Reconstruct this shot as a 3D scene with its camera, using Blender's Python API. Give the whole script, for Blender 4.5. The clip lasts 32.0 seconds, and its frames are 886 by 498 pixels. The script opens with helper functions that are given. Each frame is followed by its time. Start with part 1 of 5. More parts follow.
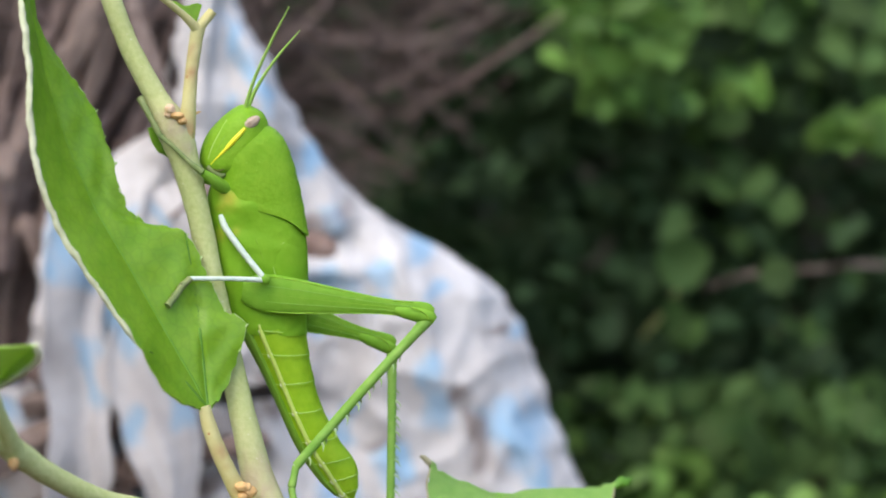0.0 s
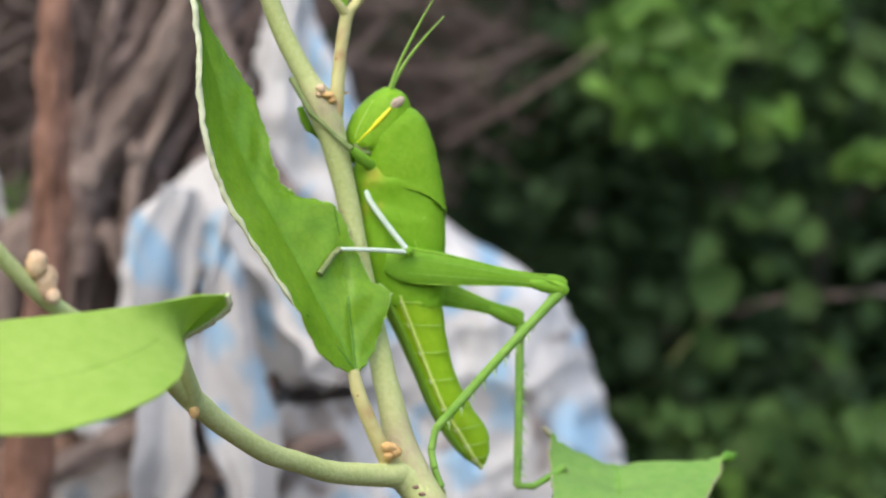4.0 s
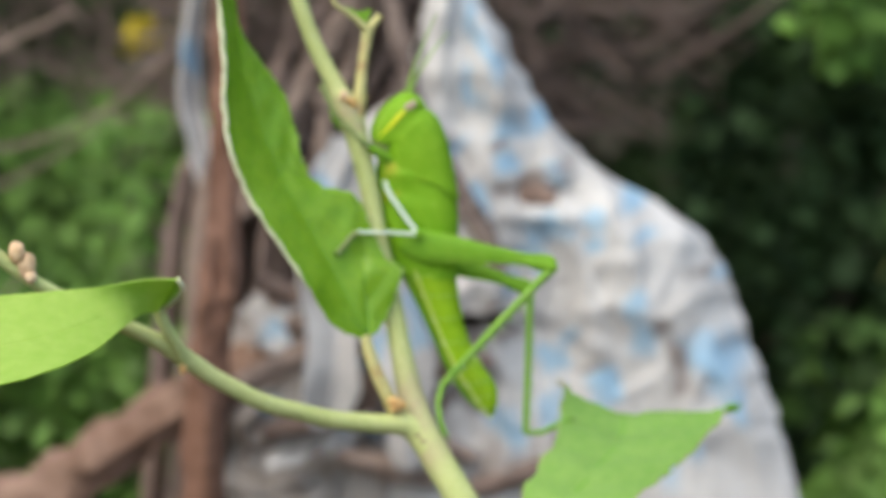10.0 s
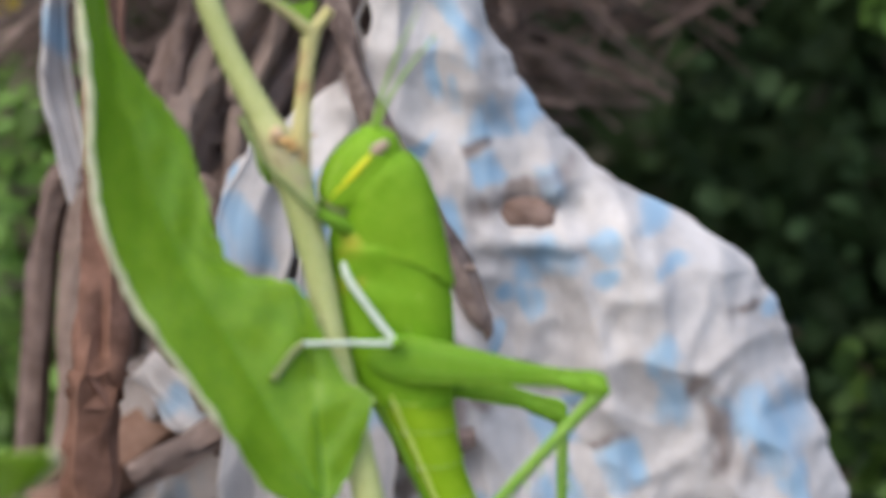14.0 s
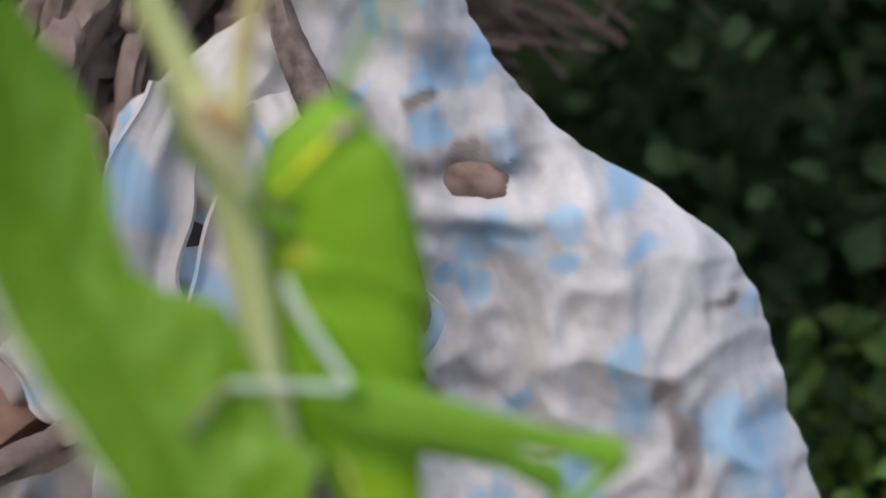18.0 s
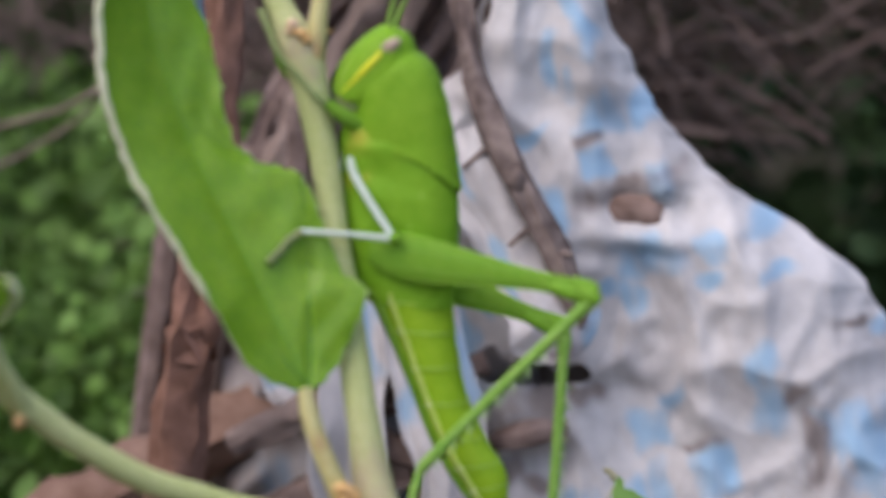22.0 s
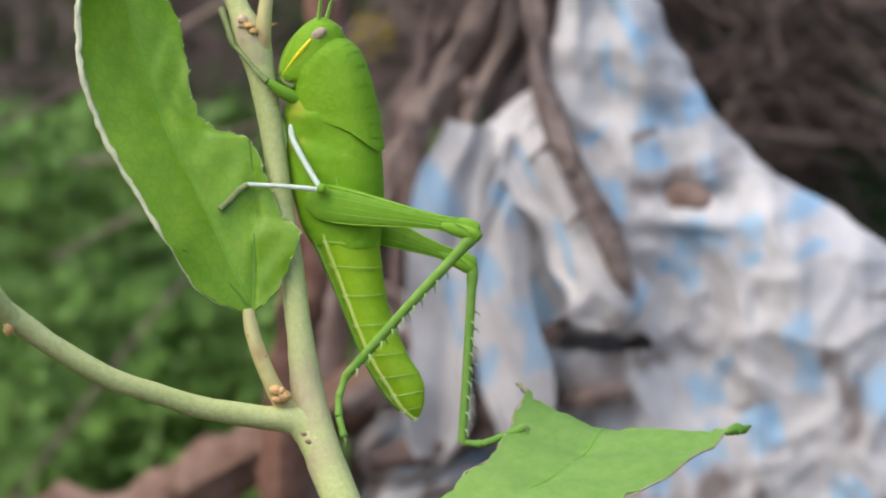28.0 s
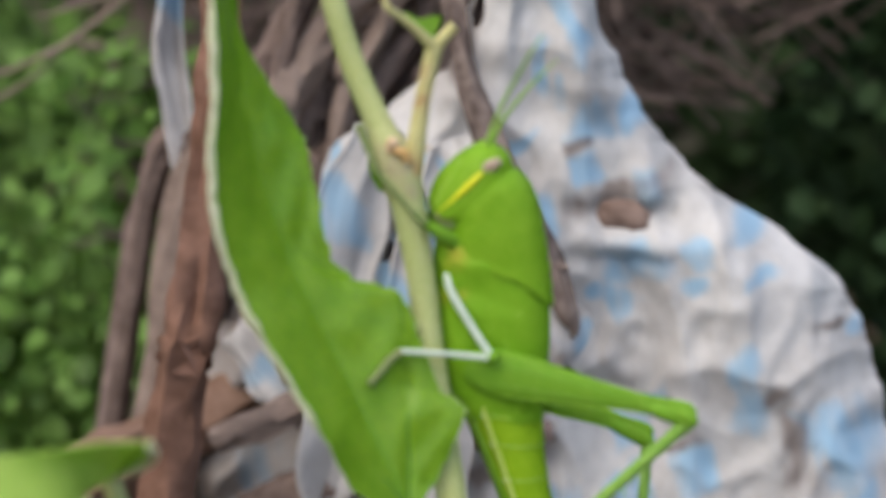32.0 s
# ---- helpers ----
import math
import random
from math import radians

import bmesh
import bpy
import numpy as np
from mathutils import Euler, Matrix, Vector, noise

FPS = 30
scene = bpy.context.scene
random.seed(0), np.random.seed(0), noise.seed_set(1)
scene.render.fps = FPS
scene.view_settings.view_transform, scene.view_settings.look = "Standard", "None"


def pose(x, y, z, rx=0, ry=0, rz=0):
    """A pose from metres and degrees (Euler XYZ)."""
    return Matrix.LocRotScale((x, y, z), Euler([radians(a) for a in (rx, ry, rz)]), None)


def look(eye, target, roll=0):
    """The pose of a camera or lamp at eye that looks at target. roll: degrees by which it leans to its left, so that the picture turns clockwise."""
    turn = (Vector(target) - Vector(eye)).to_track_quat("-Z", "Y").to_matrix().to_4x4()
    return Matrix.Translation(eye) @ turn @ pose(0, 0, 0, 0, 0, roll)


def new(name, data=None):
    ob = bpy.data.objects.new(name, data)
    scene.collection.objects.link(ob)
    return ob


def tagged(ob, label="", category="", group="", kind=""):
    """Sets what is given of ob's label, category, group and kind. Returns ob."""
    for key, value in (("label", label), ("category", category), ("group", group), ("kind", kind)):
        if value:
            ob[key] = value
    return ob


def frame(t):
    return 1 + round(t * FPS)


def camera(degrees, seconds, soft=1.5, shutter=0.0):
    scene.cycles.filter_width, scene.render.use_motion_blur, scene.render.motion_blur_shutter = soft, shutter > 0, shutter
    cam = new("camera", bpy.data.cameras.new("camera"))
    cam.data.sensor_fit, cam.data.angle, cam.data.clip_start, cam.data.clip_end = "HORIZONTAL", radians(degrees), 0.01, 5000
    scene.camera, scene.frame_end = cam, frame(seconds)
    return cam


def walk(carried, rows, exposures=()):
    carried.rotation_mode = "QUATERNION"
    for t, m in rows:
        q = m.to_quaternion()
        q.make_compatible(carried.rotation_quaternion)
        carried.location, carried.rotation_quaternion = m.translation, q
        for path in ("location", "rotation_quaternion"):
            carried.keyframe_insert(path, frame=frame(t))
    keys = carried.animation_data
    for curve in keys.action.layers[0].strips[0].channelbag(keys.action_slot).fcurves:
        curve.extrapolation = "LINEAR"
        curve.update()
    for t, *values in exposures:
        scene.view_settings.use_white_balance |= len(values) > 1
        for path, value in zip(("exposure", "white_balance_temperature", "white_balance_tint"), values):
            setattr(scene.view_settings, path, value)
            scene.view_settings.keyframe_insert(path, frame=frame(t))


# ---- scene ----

# ---- camera ----
UP = 0.3        # the insect's middle knee stands 0.3 m above the ground
cam = camera(20.0, 32.0, soft=1.8, shutter=0.3)
cam.data.dof.use_dof = True
cam.data.dof.focus_distance = 0.311
cam.data.dof.aperture_fstop = 20.5
# seconds, eye (m), tilt from straight down, lean, turn (degrees)
PATH = [
    (0, -0.0170, -0.3098, 0.3400, 83.36, 0.96, -7.23),
    (0.5, -0.0117, -0.3033, 0.3371, 83.30, 0.05, -6.94),
    (1, -0.0297, -0.3037, 0.3325, 83.77, 1.07, -8.15),
    (1.5, -0.0361, -0.3073, 0.3298, 84.28, 2.04, -8.78),
    (2, -0.0388, -0.3142, 0.3275, 84.90, 1.92, -9.03),
    (2.5, -0.0310, -0.3179, 0.3240, 85.23, 2.13, -8.21),
    (3, -0.0369, -0.3230, 0.3246, 85.76, 2.89, -8.60),
    (3.5, -0.0481, -0.3282, 0.3266, 85.58, 1.57, -9.15),
    (5.5, -0.0402, -0.3033, 0.3258, 85.01, 1.88, -9.45),
    (6, -0.0353, -0.3066, 0.3179, 85.50, 1.27, -8.56),
    (6.5, -0.0322, -0.3192, 0.3245, 85.22, 0.85, -6.97),
    (7, -0.0131, -0.3280, 0.3279, 84.77, 0.67, -4.24),
    (7.5, 0.0039, -0.3264, 0.3391, 83.40, 0.62, -0.37),
    (8, 0.0005, -0.3386, 0.3577, 80.86, 2.29, 0.12),
    (8.5, 0.0186, -0.3458, 0.3584, 80.50, 1.34, 2.11),
    (9, 0.0200, -0.3660, 0.3524, 81.34, 0.65, 2.42),
    (9.5, 0.0184, -0.3682, 0.3518, 81.40, 1.04, 2.43),
    (10, 0.0242, -0.3797, 0.3562, 81.23, 0.74, 3.06),
    (10.5, 0.0188, -0.3841, 0.3491, 82.02, 0.83, 2.38),
    (11, 0.0155, -0.3895, 0.3606, 80.98, 0.44, 1.85),
    (11.5, 0.0064, -0.3788, 0.3654, 80.67, 1.21, 0.51),
    (12, 0.0228, -0.3438, 0.3666, 80.12, 0.30, 2.28),
    (12.5, 0.0101, -0.3104, 0.3610, 79.89, 0.62, 1.00),
    (13, 0.0141, -0.2794, 0.3611, 79.16, -0.19, 1.67),
    (13.5, 0.0077, -0.2621, 0.3591, 78.99, -0.03, 1.09),
    (14, 0.0082, -0.2449, 0.3580, 78.78, -0.18, 0.79),
    (14.5, 0.0081, -0.2398, 0.3550, 79.38, 0.74, 0.81),
    (16.5, -0.0117, -0.1824, 0.3523, 76.52, 3.61, -3.03),
    (17, -0.0066, -0.1751, 0.3595, 75.56, 3.41, -2.35),
    (17.5, -0.0035, -0.1788, 0.3599, 76.30, 4.45, -2.91),
    (18, -0.0017, -0.1831, 0.3543, 76.69, 3.06, -2.53),
    (18.5, -0.0028, -0.1833, 0.3566, 75.92, 3.19, -2.04),
    (19, -0.0035, -0.1834, 0.3567, 75.98, 3.13, -2.59),
    (19.5, -0.0065, -0.1832, 0.3547, 75.72, 3.16, -2.95),
    (20, -0.0067, -0.1827, 0.3583, 75.85, 5.13, -3.31),
    (20.5, -0.0009, -0.1830, 0.3500, 77.64, 1.05, -2.61),
    (21, 0.0148, -0.2212, 0.3396, 79.99, 2.69, 3.01),
    (21.5, 0.0391, -0.2385, 0.3350, 81.59, 1.88, 6.85),
    (22, 0.0401, -0.2497, 0.3337, 82.17, 2.66, 7.96),
    (22.5, 0.0551, -0.2485, 0.3267, 82.94, 2.02, 10.43),
    (23, 0.0786, -0.2536, 0.3197, 84.66, 0.41, 14.89),
    (23.5, 0.1019, -0.2576, 0.3060, 86.87, -0.27, 20.48),
    (24, 0.1158, -0.2595, 0.3071, 87.17, 0.23, 24.35),
    (24.5, 0.1280, -0.2527, 0.2947, 89.04, 0.24, 25.29),
    (25, 0.1197, -0.2477, 0.3163, 85.33, -1.02, 24.37),
    (25.5, 0.1184, -0.2391, 0.3191, 85.40, -1.13, 24.32),
    (26, 0.1210, -0.2324, 0.3326, 83.00, -1.47, 24.68),
    (26.5, 0.1358, -0.2934, 0.3289, 83.89, 0.22, 22.06),
    (28.5, 0.1115, -0.2920, 0.3275, 83.47, 0.79, 18.52),
    (29, 0.1134, -0.2810, 0.3262, 83.48, 0.11, 19.18),
    (29.5, 0.1000, -0.2891, 0.3326, 82.88, 1.17, 17.37),
    (30, 0.1135, -0.2853, 0.3252, 83.67, 0.77, 19.40),
    (30.5, 0.0999, -0.2769, 0.3338, 82.25, 1.22, 17.22),
    (31, 0.0594, -0.2473, 0.3497, 79.35, 1.40, 11.57),
    (31.5, 0.0256, -0.2369, 0.3639, 77.13, 3.55, 6.38),
    (32, 0.0048, -0.2480, 0.3662, 77.40, 4.14, 2.43),
]
walk(cam, [(t, pose(x, y, z, rx, 0, rz) @ pose(0, 0, 0, 0, 0, lean)) for t, x, y, z, rx, lean, rz in PATH],
     [(0, 1.58, 7100, 12), (9, 1.5, 7650, 5), (12, 1.45, 7650, 5), (14, 1.34, 7350, 13), (16.5, 1.13, 7200, 14), (20, 1.02, 7200, 14), (22, 1.16, 7000, 19), (24, 1.25, 7000, 19), (25, 1.5, 7000, 19), (26.5, 1.52, 7250, 13), (28.5, 1.32, 7300, 12), (30, 1.27, 7350, 11), (32, 1.22, 7500, 10)])

# ---- world and sun: bright overcast ----
world = bpy.data.worlds.new("world")
scene.world = world
world.use_nodes = True
sky = world.node_tree.nodes.new("ShaderNodeTexSky")
sky.sky_type, sky.sun_disc = "NISHITA", False
sky.sun_elevation, sky.sun_rotation = radians(58), radians(200)
world.node_tree.links.new(sky.outputs[0], world.node_tree.nodes["Background"].inputs[0])
world.node_tree.nodes["Background"].inputs[1].default_value = 0.15
sun = new("sun", bpy.data.lights.new("sun", "SUN"))
sun.data.energy, sun.data.angle, sun.data.color = 0.9, radians(60), (1.0, 0.95, 0.88)
sun.matrix_world = look((-0.95, -0.75, 1.5), (0, 0, 0))


# ---- materials ----
def mat(name, a, b, rough=0.5, grain=300.0, bump=0.2, spec=0.4, through_light=0.0, coarse=40.0, speck=None, bump_m=0.0004):
    """Two colours mixed by coarse and fine noise, fine relief, and some light let through for leaves."""
    m = bpy.data.materials.new(name)
    m.use_nodes = True
    nt = m.node_tree
    n, l = nt.nodes, nt.links
    bsdf = n["Principled BSDF"]
    co = n.new("ShaderNodeTexCoord")
    big = n.new("ShaderNodeTexNoise")
    big.inputs["Scale"].default_value, big.inputs["Detail"].default_value = coarse, 4
    fine = n.new("ShaderNodeTexNoise")
    fine.inputs["Scale"].default_value, fine.inputs["Detail"].default_value = grain, 6
    for tex in (big, fine):
        l.new(co.outputs["Object"], tex.inputs["Vector"])
    add = n.new("ShaderNodeMath")
    add.operation = "ADD"
    l.new(big.outputs["Fac"], add.inputs[0])
    l.new(fine.outputs["Fac"], add.inputs[1])
    ramp = n.new("ShaderNodeMapRange")
    ramp.inputs["From Min"].default_value, ramp.inputs["From Max"].default_value = 0.7, 1.3
    l.new(add.outputs[0], ramp.inputs["Value"])
    mix = n.new("ShaderNodeMix")
    mix.data_type = "RGBA"
    mix.inputs["A"].default_value, mix.inputs["B"].default_value = (*a, 1), (*b, 1)
    l.new(ramp.outputs["Result"], mix.inputs["Factor"])
    colour = mix.outputs["Result"]
    if speck:
        dots = n.new("ShaderNodeTexVoronoi")
        dots.inputs["Scale"].default_value = speck[1]
        l.new(co.outputs["Object"], dots.inputs["Vector"])
        small = n.new("ShaderNodeMath")
        small.operation = "LESS_THAN"
        small.inputs[1].default_value = speck[2]
        l.new(dots.outputs["Distance"], small.inputs[0])
        over = n.new("ShaderNodeMix")
        over.data_type = "RGBA"
        over.inputs["B"].default_value = (*speck[0], 1)
        l.new(small.outputs[0], over.inputs["Factor"])
        l.new(colour, over.inputs["A"])
        colour = over.outputs["Result"]
    l.new(colour, bsdf.inputs["Base Color"])
    bsdf.inputs["Roughness"].default_value = rough
    bsdf.inputs["Specular IOR Level"].default_value = spec
    bp = n.new("ShaderNodeBump")
    bp.inputs["Strength"].default_value, bp.inputs["Distance"].default_value = bump, bump_m
    l.new(fine.outputs["Fac"], bp.inputs["Height"])
    l.new(bp.outputs["Normal"], bsdf.inputs["Normal"])
    if through_light:
        tl = n.new("ShaderNodeBsdfTranslucent")
        l.new(colour, tl.inputs["Color"])
        sh = n.new("ShaderNodeMixShader")
        sh.inputs[0].default_value = through_light
        l.new(bsdf.outputs[0], sh.inputs[1])
        l.new(tl.outputs[0], sh.inputs[2])
        l.new(sh.outputs[0], n["Material Output"].inputs[0])
    return m


def varied(m, amount=0.25):
    """Gives each island of a joined mesh its own lightness."""
    nt = m.node_tree
    bsdf = nt.nodes["Principled BSDF"]
    link = bsdf.inputs["Base Color"].links[0]
    src = link.from_socket
    geo = nt.nodes.new("ShaderNodeNewGeometry")
    rng = nt.nodes.new("ShaderNodeMapRange")
    rng.inputs["To Min"].default_value, rng.inputs["To Max"].default_value = 1 - amount, 1 + amount
    nt.links.new(geo.outputs["Random Per Island"], rng.inputs["Value"])
    hsv = nt.nodes.new("ShaderNodeHueSaturation")
    nt.links.new(rng.outputs["Result"], hsv.inputs["Value"])
    nt.links.new(src, hsv.inputs["Color"])
    targets = [k.to_socket for k in src.links if k.to_node != hsv]
    for s in targets:
        nt.links.new(hsv.outputs["Color"], s)
    return m


M_SKIN = mat("insect_skin", (0.165, 0.375, 0.015), (0.215, 0.43, 0.024), 0.55, 900, 0.25, 0.18, 0.1, 110)
M_PRON = mat("pronotum_skin", (0.17, 0.37, 0.014), (0.235, 0.44, 0.026), 0.55, 1700, 0.3, 0.2, 0.08, 260, ((0.27, 0.48, 0.05), 1300, 0.09))
M_ABD = mat("abdomen_skin", (0.235, 0.44, 0.012), (0.315, 0.505, 0.02), 0.5, 900, 0.25, 0.22, 0.12, 130)
M_BELLY = mat("belly_skin", (0.15, 0.32, 0.025), (0.20, 0.38, 0.035), 0.5, 900, 0.25, 0.35, 0.1, 120)
M_SEAM = mat("skin_seam", (0.155, 0.335, 0.01), (0.21, 0.39, 0.018), 0.5, 900, 0.2)
M_RIDGE = mat("face_ridge", (0.30, 0.50, 0.08), (0.38, 0.56, 0.12), 0.5, 900, 0.2)
M_JAW = mat("jaw_shade", (0.10, 0.13, 0.02), (0.16, 0.17, 0.04), 0.6, 900, 0.2)
M_STRIPE = mat("cream_stripe", (0.42, 0.55, 0.08), (0.55, 0.64, 0.17), 0.5, 900, 0.2)
M_DOT = mat("cream_dot", (0.62, 0.68, 0.36), (0.72, 0.76, 0.46), 0.5, 900, 0.2)
M_YELLOW = mat("yellow_stripe", (0.78, 0.72, 0.02), (0.85, 0.80, 0.06), 0.45, 900, 0.1)
M_EYE = mat("eye_brown", (0.30, 0.21, 0.14), (0.52, 0.40, 0.28), 0.35, 1800, 0.3, 0.5, 0.0, 500)
M_LEG = mat("leg_green", (0.145, 0.345, 0.02), (0.205, 0.405, 0.036), 0.6, 900, 0.25, 0.2, 0.1, 150)
M_SHIN = mat("shin_green", (0.175, 0.375, 0.05), (0.26, 0.45, 0.085), 0.55, 900, 0.3, 0.22, 0.1, 220)
M_PALE = mat("pale_leg", (0.50, 0.58, 0.46), (0.68, 0.74, 0.63), 0.4, 900, 0.3, 0.5)
M_TARSUS = mat("tarsus_olive", (0.14, 0.20, 0.055), (0.27, 0.30, 0.12), 0.55, 900, 0.3, 0.3, 0.0, 260)
M_SPINE = mat("spine_tip", (0.24, 0.40, 0.12), (0.40, 0.50, 0.25), 0.45, 900, 0.1)
M_ANT = mat("antenna_green", (0.28, 0.50, 0.08), (0.36, 0.56, 0.12), 0.45, 900, 0.1)
M_STEM = mat("stem_skin", (0.40, 0.45, 0.155), (0.52, 0.545, 0.245), 0.75, 1500, 0.4, 0.2, 0.0, 60, ((0.58, 0.58, 0.36), 900, 0.1))
M_PET = mat("petiole_skin", (0.50, 0.44, 0.17), (0.60, 0.55, 0.25), 0.6, 700, 0.5, 0.3, 0.0, 90, ((0.44, 0.24, 0.10), 420, 0.1))
M_BUD = mat("bud_orange", (0.60, 0.34, 0.12), (0.72, 0.47, 0.22), 0.85, 1200, 0.5, 0.12, 0.0, 300)
M_LEAF = mat("leaf_green", (0.175, 0.375, 0.016), (0.275, 0.485, 0.032), 0.36, 380, 0.2, 0.36, 0.28, 110)
M_LEAFE = mat("leaf_edge", (0.42, 0.45, 0.23), (0.60, 0.60, 0.40), 0.7, 900, 0.4)
M_CHEW = mat("chewed_edge", (0.30, 0.46, 0.12), (0.45, 0.55, 0.24), 0.7, 900, 0.4)
M_RIB = mat("leaf_midrib", (0.12, 0.31, 0.018), (0.17, 0.37, 0.03), 0.5, 900, 0.2)
M_VEIN = mat("leaf_vein", (0.075, 0.21, 0.012), (0.11, 0.27, 0.02), 0.5, 900, 0.2)
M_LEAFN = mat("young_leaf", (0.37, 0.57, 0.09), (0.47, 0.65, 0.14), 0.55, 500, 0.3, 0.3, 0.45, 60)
M_WOOD = mat("stick_bark", (0.10, 0.068, 0.054), (0.27, 0.195, 0.165), 0.9, 320, 0.9, 0.15, 0.0, 70)
M_MIDW = mat("grey_brown_stick", (0.15, 0.105, 0.085), (0.32, 0.24, 0.20), 0.85, 320, 0.8, 0.2, 0.0, 55)
M_BRANCH = mat("branch_bark", (0.085, 0.06, 0.05), (0.25, 0.19, 0.16), 0.9, 320, 1.0, 0.15, 0.0, 160)
M_WOODP = mat("pale_stick", (0.17, 0.12, 0.095), (0.33, 0.245, 0.20), 0.9, 320, 0.9, 0.15, 0.0, 70)
M_LOG = mat("log_bark", (0.14, 0.078, 0.053), (0.29, 0.185, 0.138), 0.9, 240, 1.0, 0.15, 0.0, 50)
M_STUB = mat("stub_bark", (0.15, 0.095, 0.072), (0.30, 0.205, 0.165), 0.9, 320, 0.9, 0.15, 0.0, 90)
M_POST = mat("post_bark", (0.14, 0.07, 0.045), (0.29, 0.155, 0.11), 0.9, 320, 1.0, 0.15, 0.0, 60)
# hedge green kept dark: the deep shade is put into its colour
M_DARKF = varied(mat("deep_shade_green", (0.019, 0.042, 0.014), (0.040, 0.075, 0.028), 0.65, 300, 0.3, 0.15, 0.2, 30), 0.4)
# lit copy of the leaf green, the light put into its colour
M_LITF = varied(mat("lit_green", (0.10, 0.21, 0.038), (0.18, 0.32, 0.07), 0.55, 300, 0.3, 0.3, 0.35, 30), 0.45)
# half-shade copy of the leaf green, shade mixed into its colour
M_MIDF = varied(mat("half_shade_green", (0.04, 0.085, 0.02), (0.075, 0.135, 0.038), 0.65, 300, 0.3, 0.15, 0.25, 30), 0.4)
M_YELF = mat("yellow_leaf", (0.45, 0.33, 0.02), (0.55, 0.42, 0.05), 0.6, 300, 0.3, 0.3, 0.2, 30)
M_GROUND = mat("soil", (0.05, 0.035, 0.022), (0.13, 0.095, 0.065), 0.95, 120, 1.0, 0.1, 0.0, 12, None, 0.004)
M_FAR = mat("thicket_shade", (0.025, 0.026, 0.018), (0.055, 0.052, 0.036), 0.9, 60, 1.0, 0.1, 0.0, 9, None, 0.01)
M_TWIG = varied(mat("dry_twig", (0.095, 0.068, 0.057), (0.22, 0.16, 0.135), 0.9, 260, 0.6, 0.15, 0.0, 40), 0.3)


def cloth_material():
    """White woven sack cloth with faded blue print, and brown dirt with painted shade, held as attributes of the sheet.
    """
    m = mat("sack_cloth", (0.49, 0.46, 0.43), (0.635, 0.602, 0.568), 0.8, 400, 0.15, 0.2, 0.0, 45)
    n, l = m.node_tree.nodes, m.node_tree.links
    bsdf = n["Principled BSDF"]
    src = bsdf.inputs["Base Color"].links[0].from_socket
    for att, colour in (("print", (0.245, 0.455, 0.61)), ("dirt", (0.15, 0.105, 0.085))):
        a = n.new("ShaderNodeAttribute")
        a.attribute_name = att
        mx = n.new("ShaderNodeMix")
        mx.data_type = "RGBA"
        mx.inputs["B"].default_value = (*colour, 1)
        l.new(a.outputs["Fac"], mx.inputs["Factor"])
        l.new(src, mx.inputs["A"])
        src = mx.outputs["Result"]
    l.new(src, bsdf.inputs["Base Color"])
    return m


M_CLOTH = cloth_material()


def stained(m, colour):
    """Lets an attribute of the mesh bring in a stain."""
    n, l = m.node_tree.nodes, m.node_tree.links
    bsdf = n["Principled BSDF"]
    src = bsdf.inputs["Base Color"].links[0].from_socket
    a = n.new("ShaderNodeAttribute")
    a.attribute_name = "stain"
    mx = n.new("ShaderNodeMix")
    mx.data_type = "RGBA"
    mx.inputs["B"].default_value = (*colour, 1)
    l.new(a.outputs["Fac"], mx.inputs["Factor"])
    l.new(src, mx.inputs["A"])
    l.new(mx.outputs["Result"], bsdf.inputs["Base Color"])
    return m


def veined(m, scale, strength):
    """A net of fine veins: cell borders a little darker and sunk."""
    n, l = m.node_tree.nodes, m.node_tree.links
    bsdf = n["Principled BSDF"]
    co = n.new("ShaderNodeTexCoord")
    warp = n.new("ShaderNodeTexNoise")
    warp.inputs["Scale"].default_value = scale * 0.6
    mixv = n.new("ShaderNodeVectorMath")
    mixv.operation = "MULTIPLY_ADD"
    mixv.inputs[1].default_value = (0.0012, 0.0012, 0.0012)
    l.new(co.outputs["Object"], warp.inputs["Vector"])
    l.new(warp.outputs["Color"], mixv.inputs[0])
    l.new(co.outputs["Object"], mixv.inputs[2])
    cells = n.new("ShaderNodeTexVoronoi")
    cells.feature = "DISTANCE_TO_EDGE"
    cells.inputs["Scale"].default_value = scale
    l.new(mixv.outputs[0], cells.inputs["Vector"])
    rng = n.new("ShaderNodeMapRange")
    rng.inputs["From Max"].default_value = 0.16
    rng.inputs["To Min"].default_value, rng.inputs["To Max"].default_value = 1 - strength, 1.0
    l.new(cells.outputs["Distance"], rng.inputs["Value"])
    src = bsdf.inputs["Base Color"].links[0].from_socket
    hsv = n.new("ShaderNodeHueSaturation")
    l.new(rng.outputs["Result"], hsv.inputs["Value"])
    l.new(src, hsv.inputs["Color"])
    l.new(hsv.outputs["Color"], bsdf.inputs["Base Color"])
    old = bsdf.inputs["Normal"].links[0].from_socket
    bp = n.new("ShaderNodeBump")
    bp.inputs["Strength"].default_value, bp.inputs["Distance"].default_value = 0.15, 0.0002
    l.new(rng.outputs["Result"], bp.inputs["Height"])
    l.new(old, bp.inputs["Normal"])
    l.new(bp.outputs["Normal"], bsdf.inputs["Normal"])
    return m


veined(M_LEAF, 650, 0.13)
stained(M_STEM, (0.42, 0.33, 0.21))
stained(M_PET, (0.40, 0.22, 0.10))
stained(M_SKIN, (0.46, 0.44, 0.05))


# ---- helpers of shape: millimetres from the insect's middle knee ----
def P(x, y, z):
    return Vector((x / 1000, y / 1000, z / 1000 + UP))


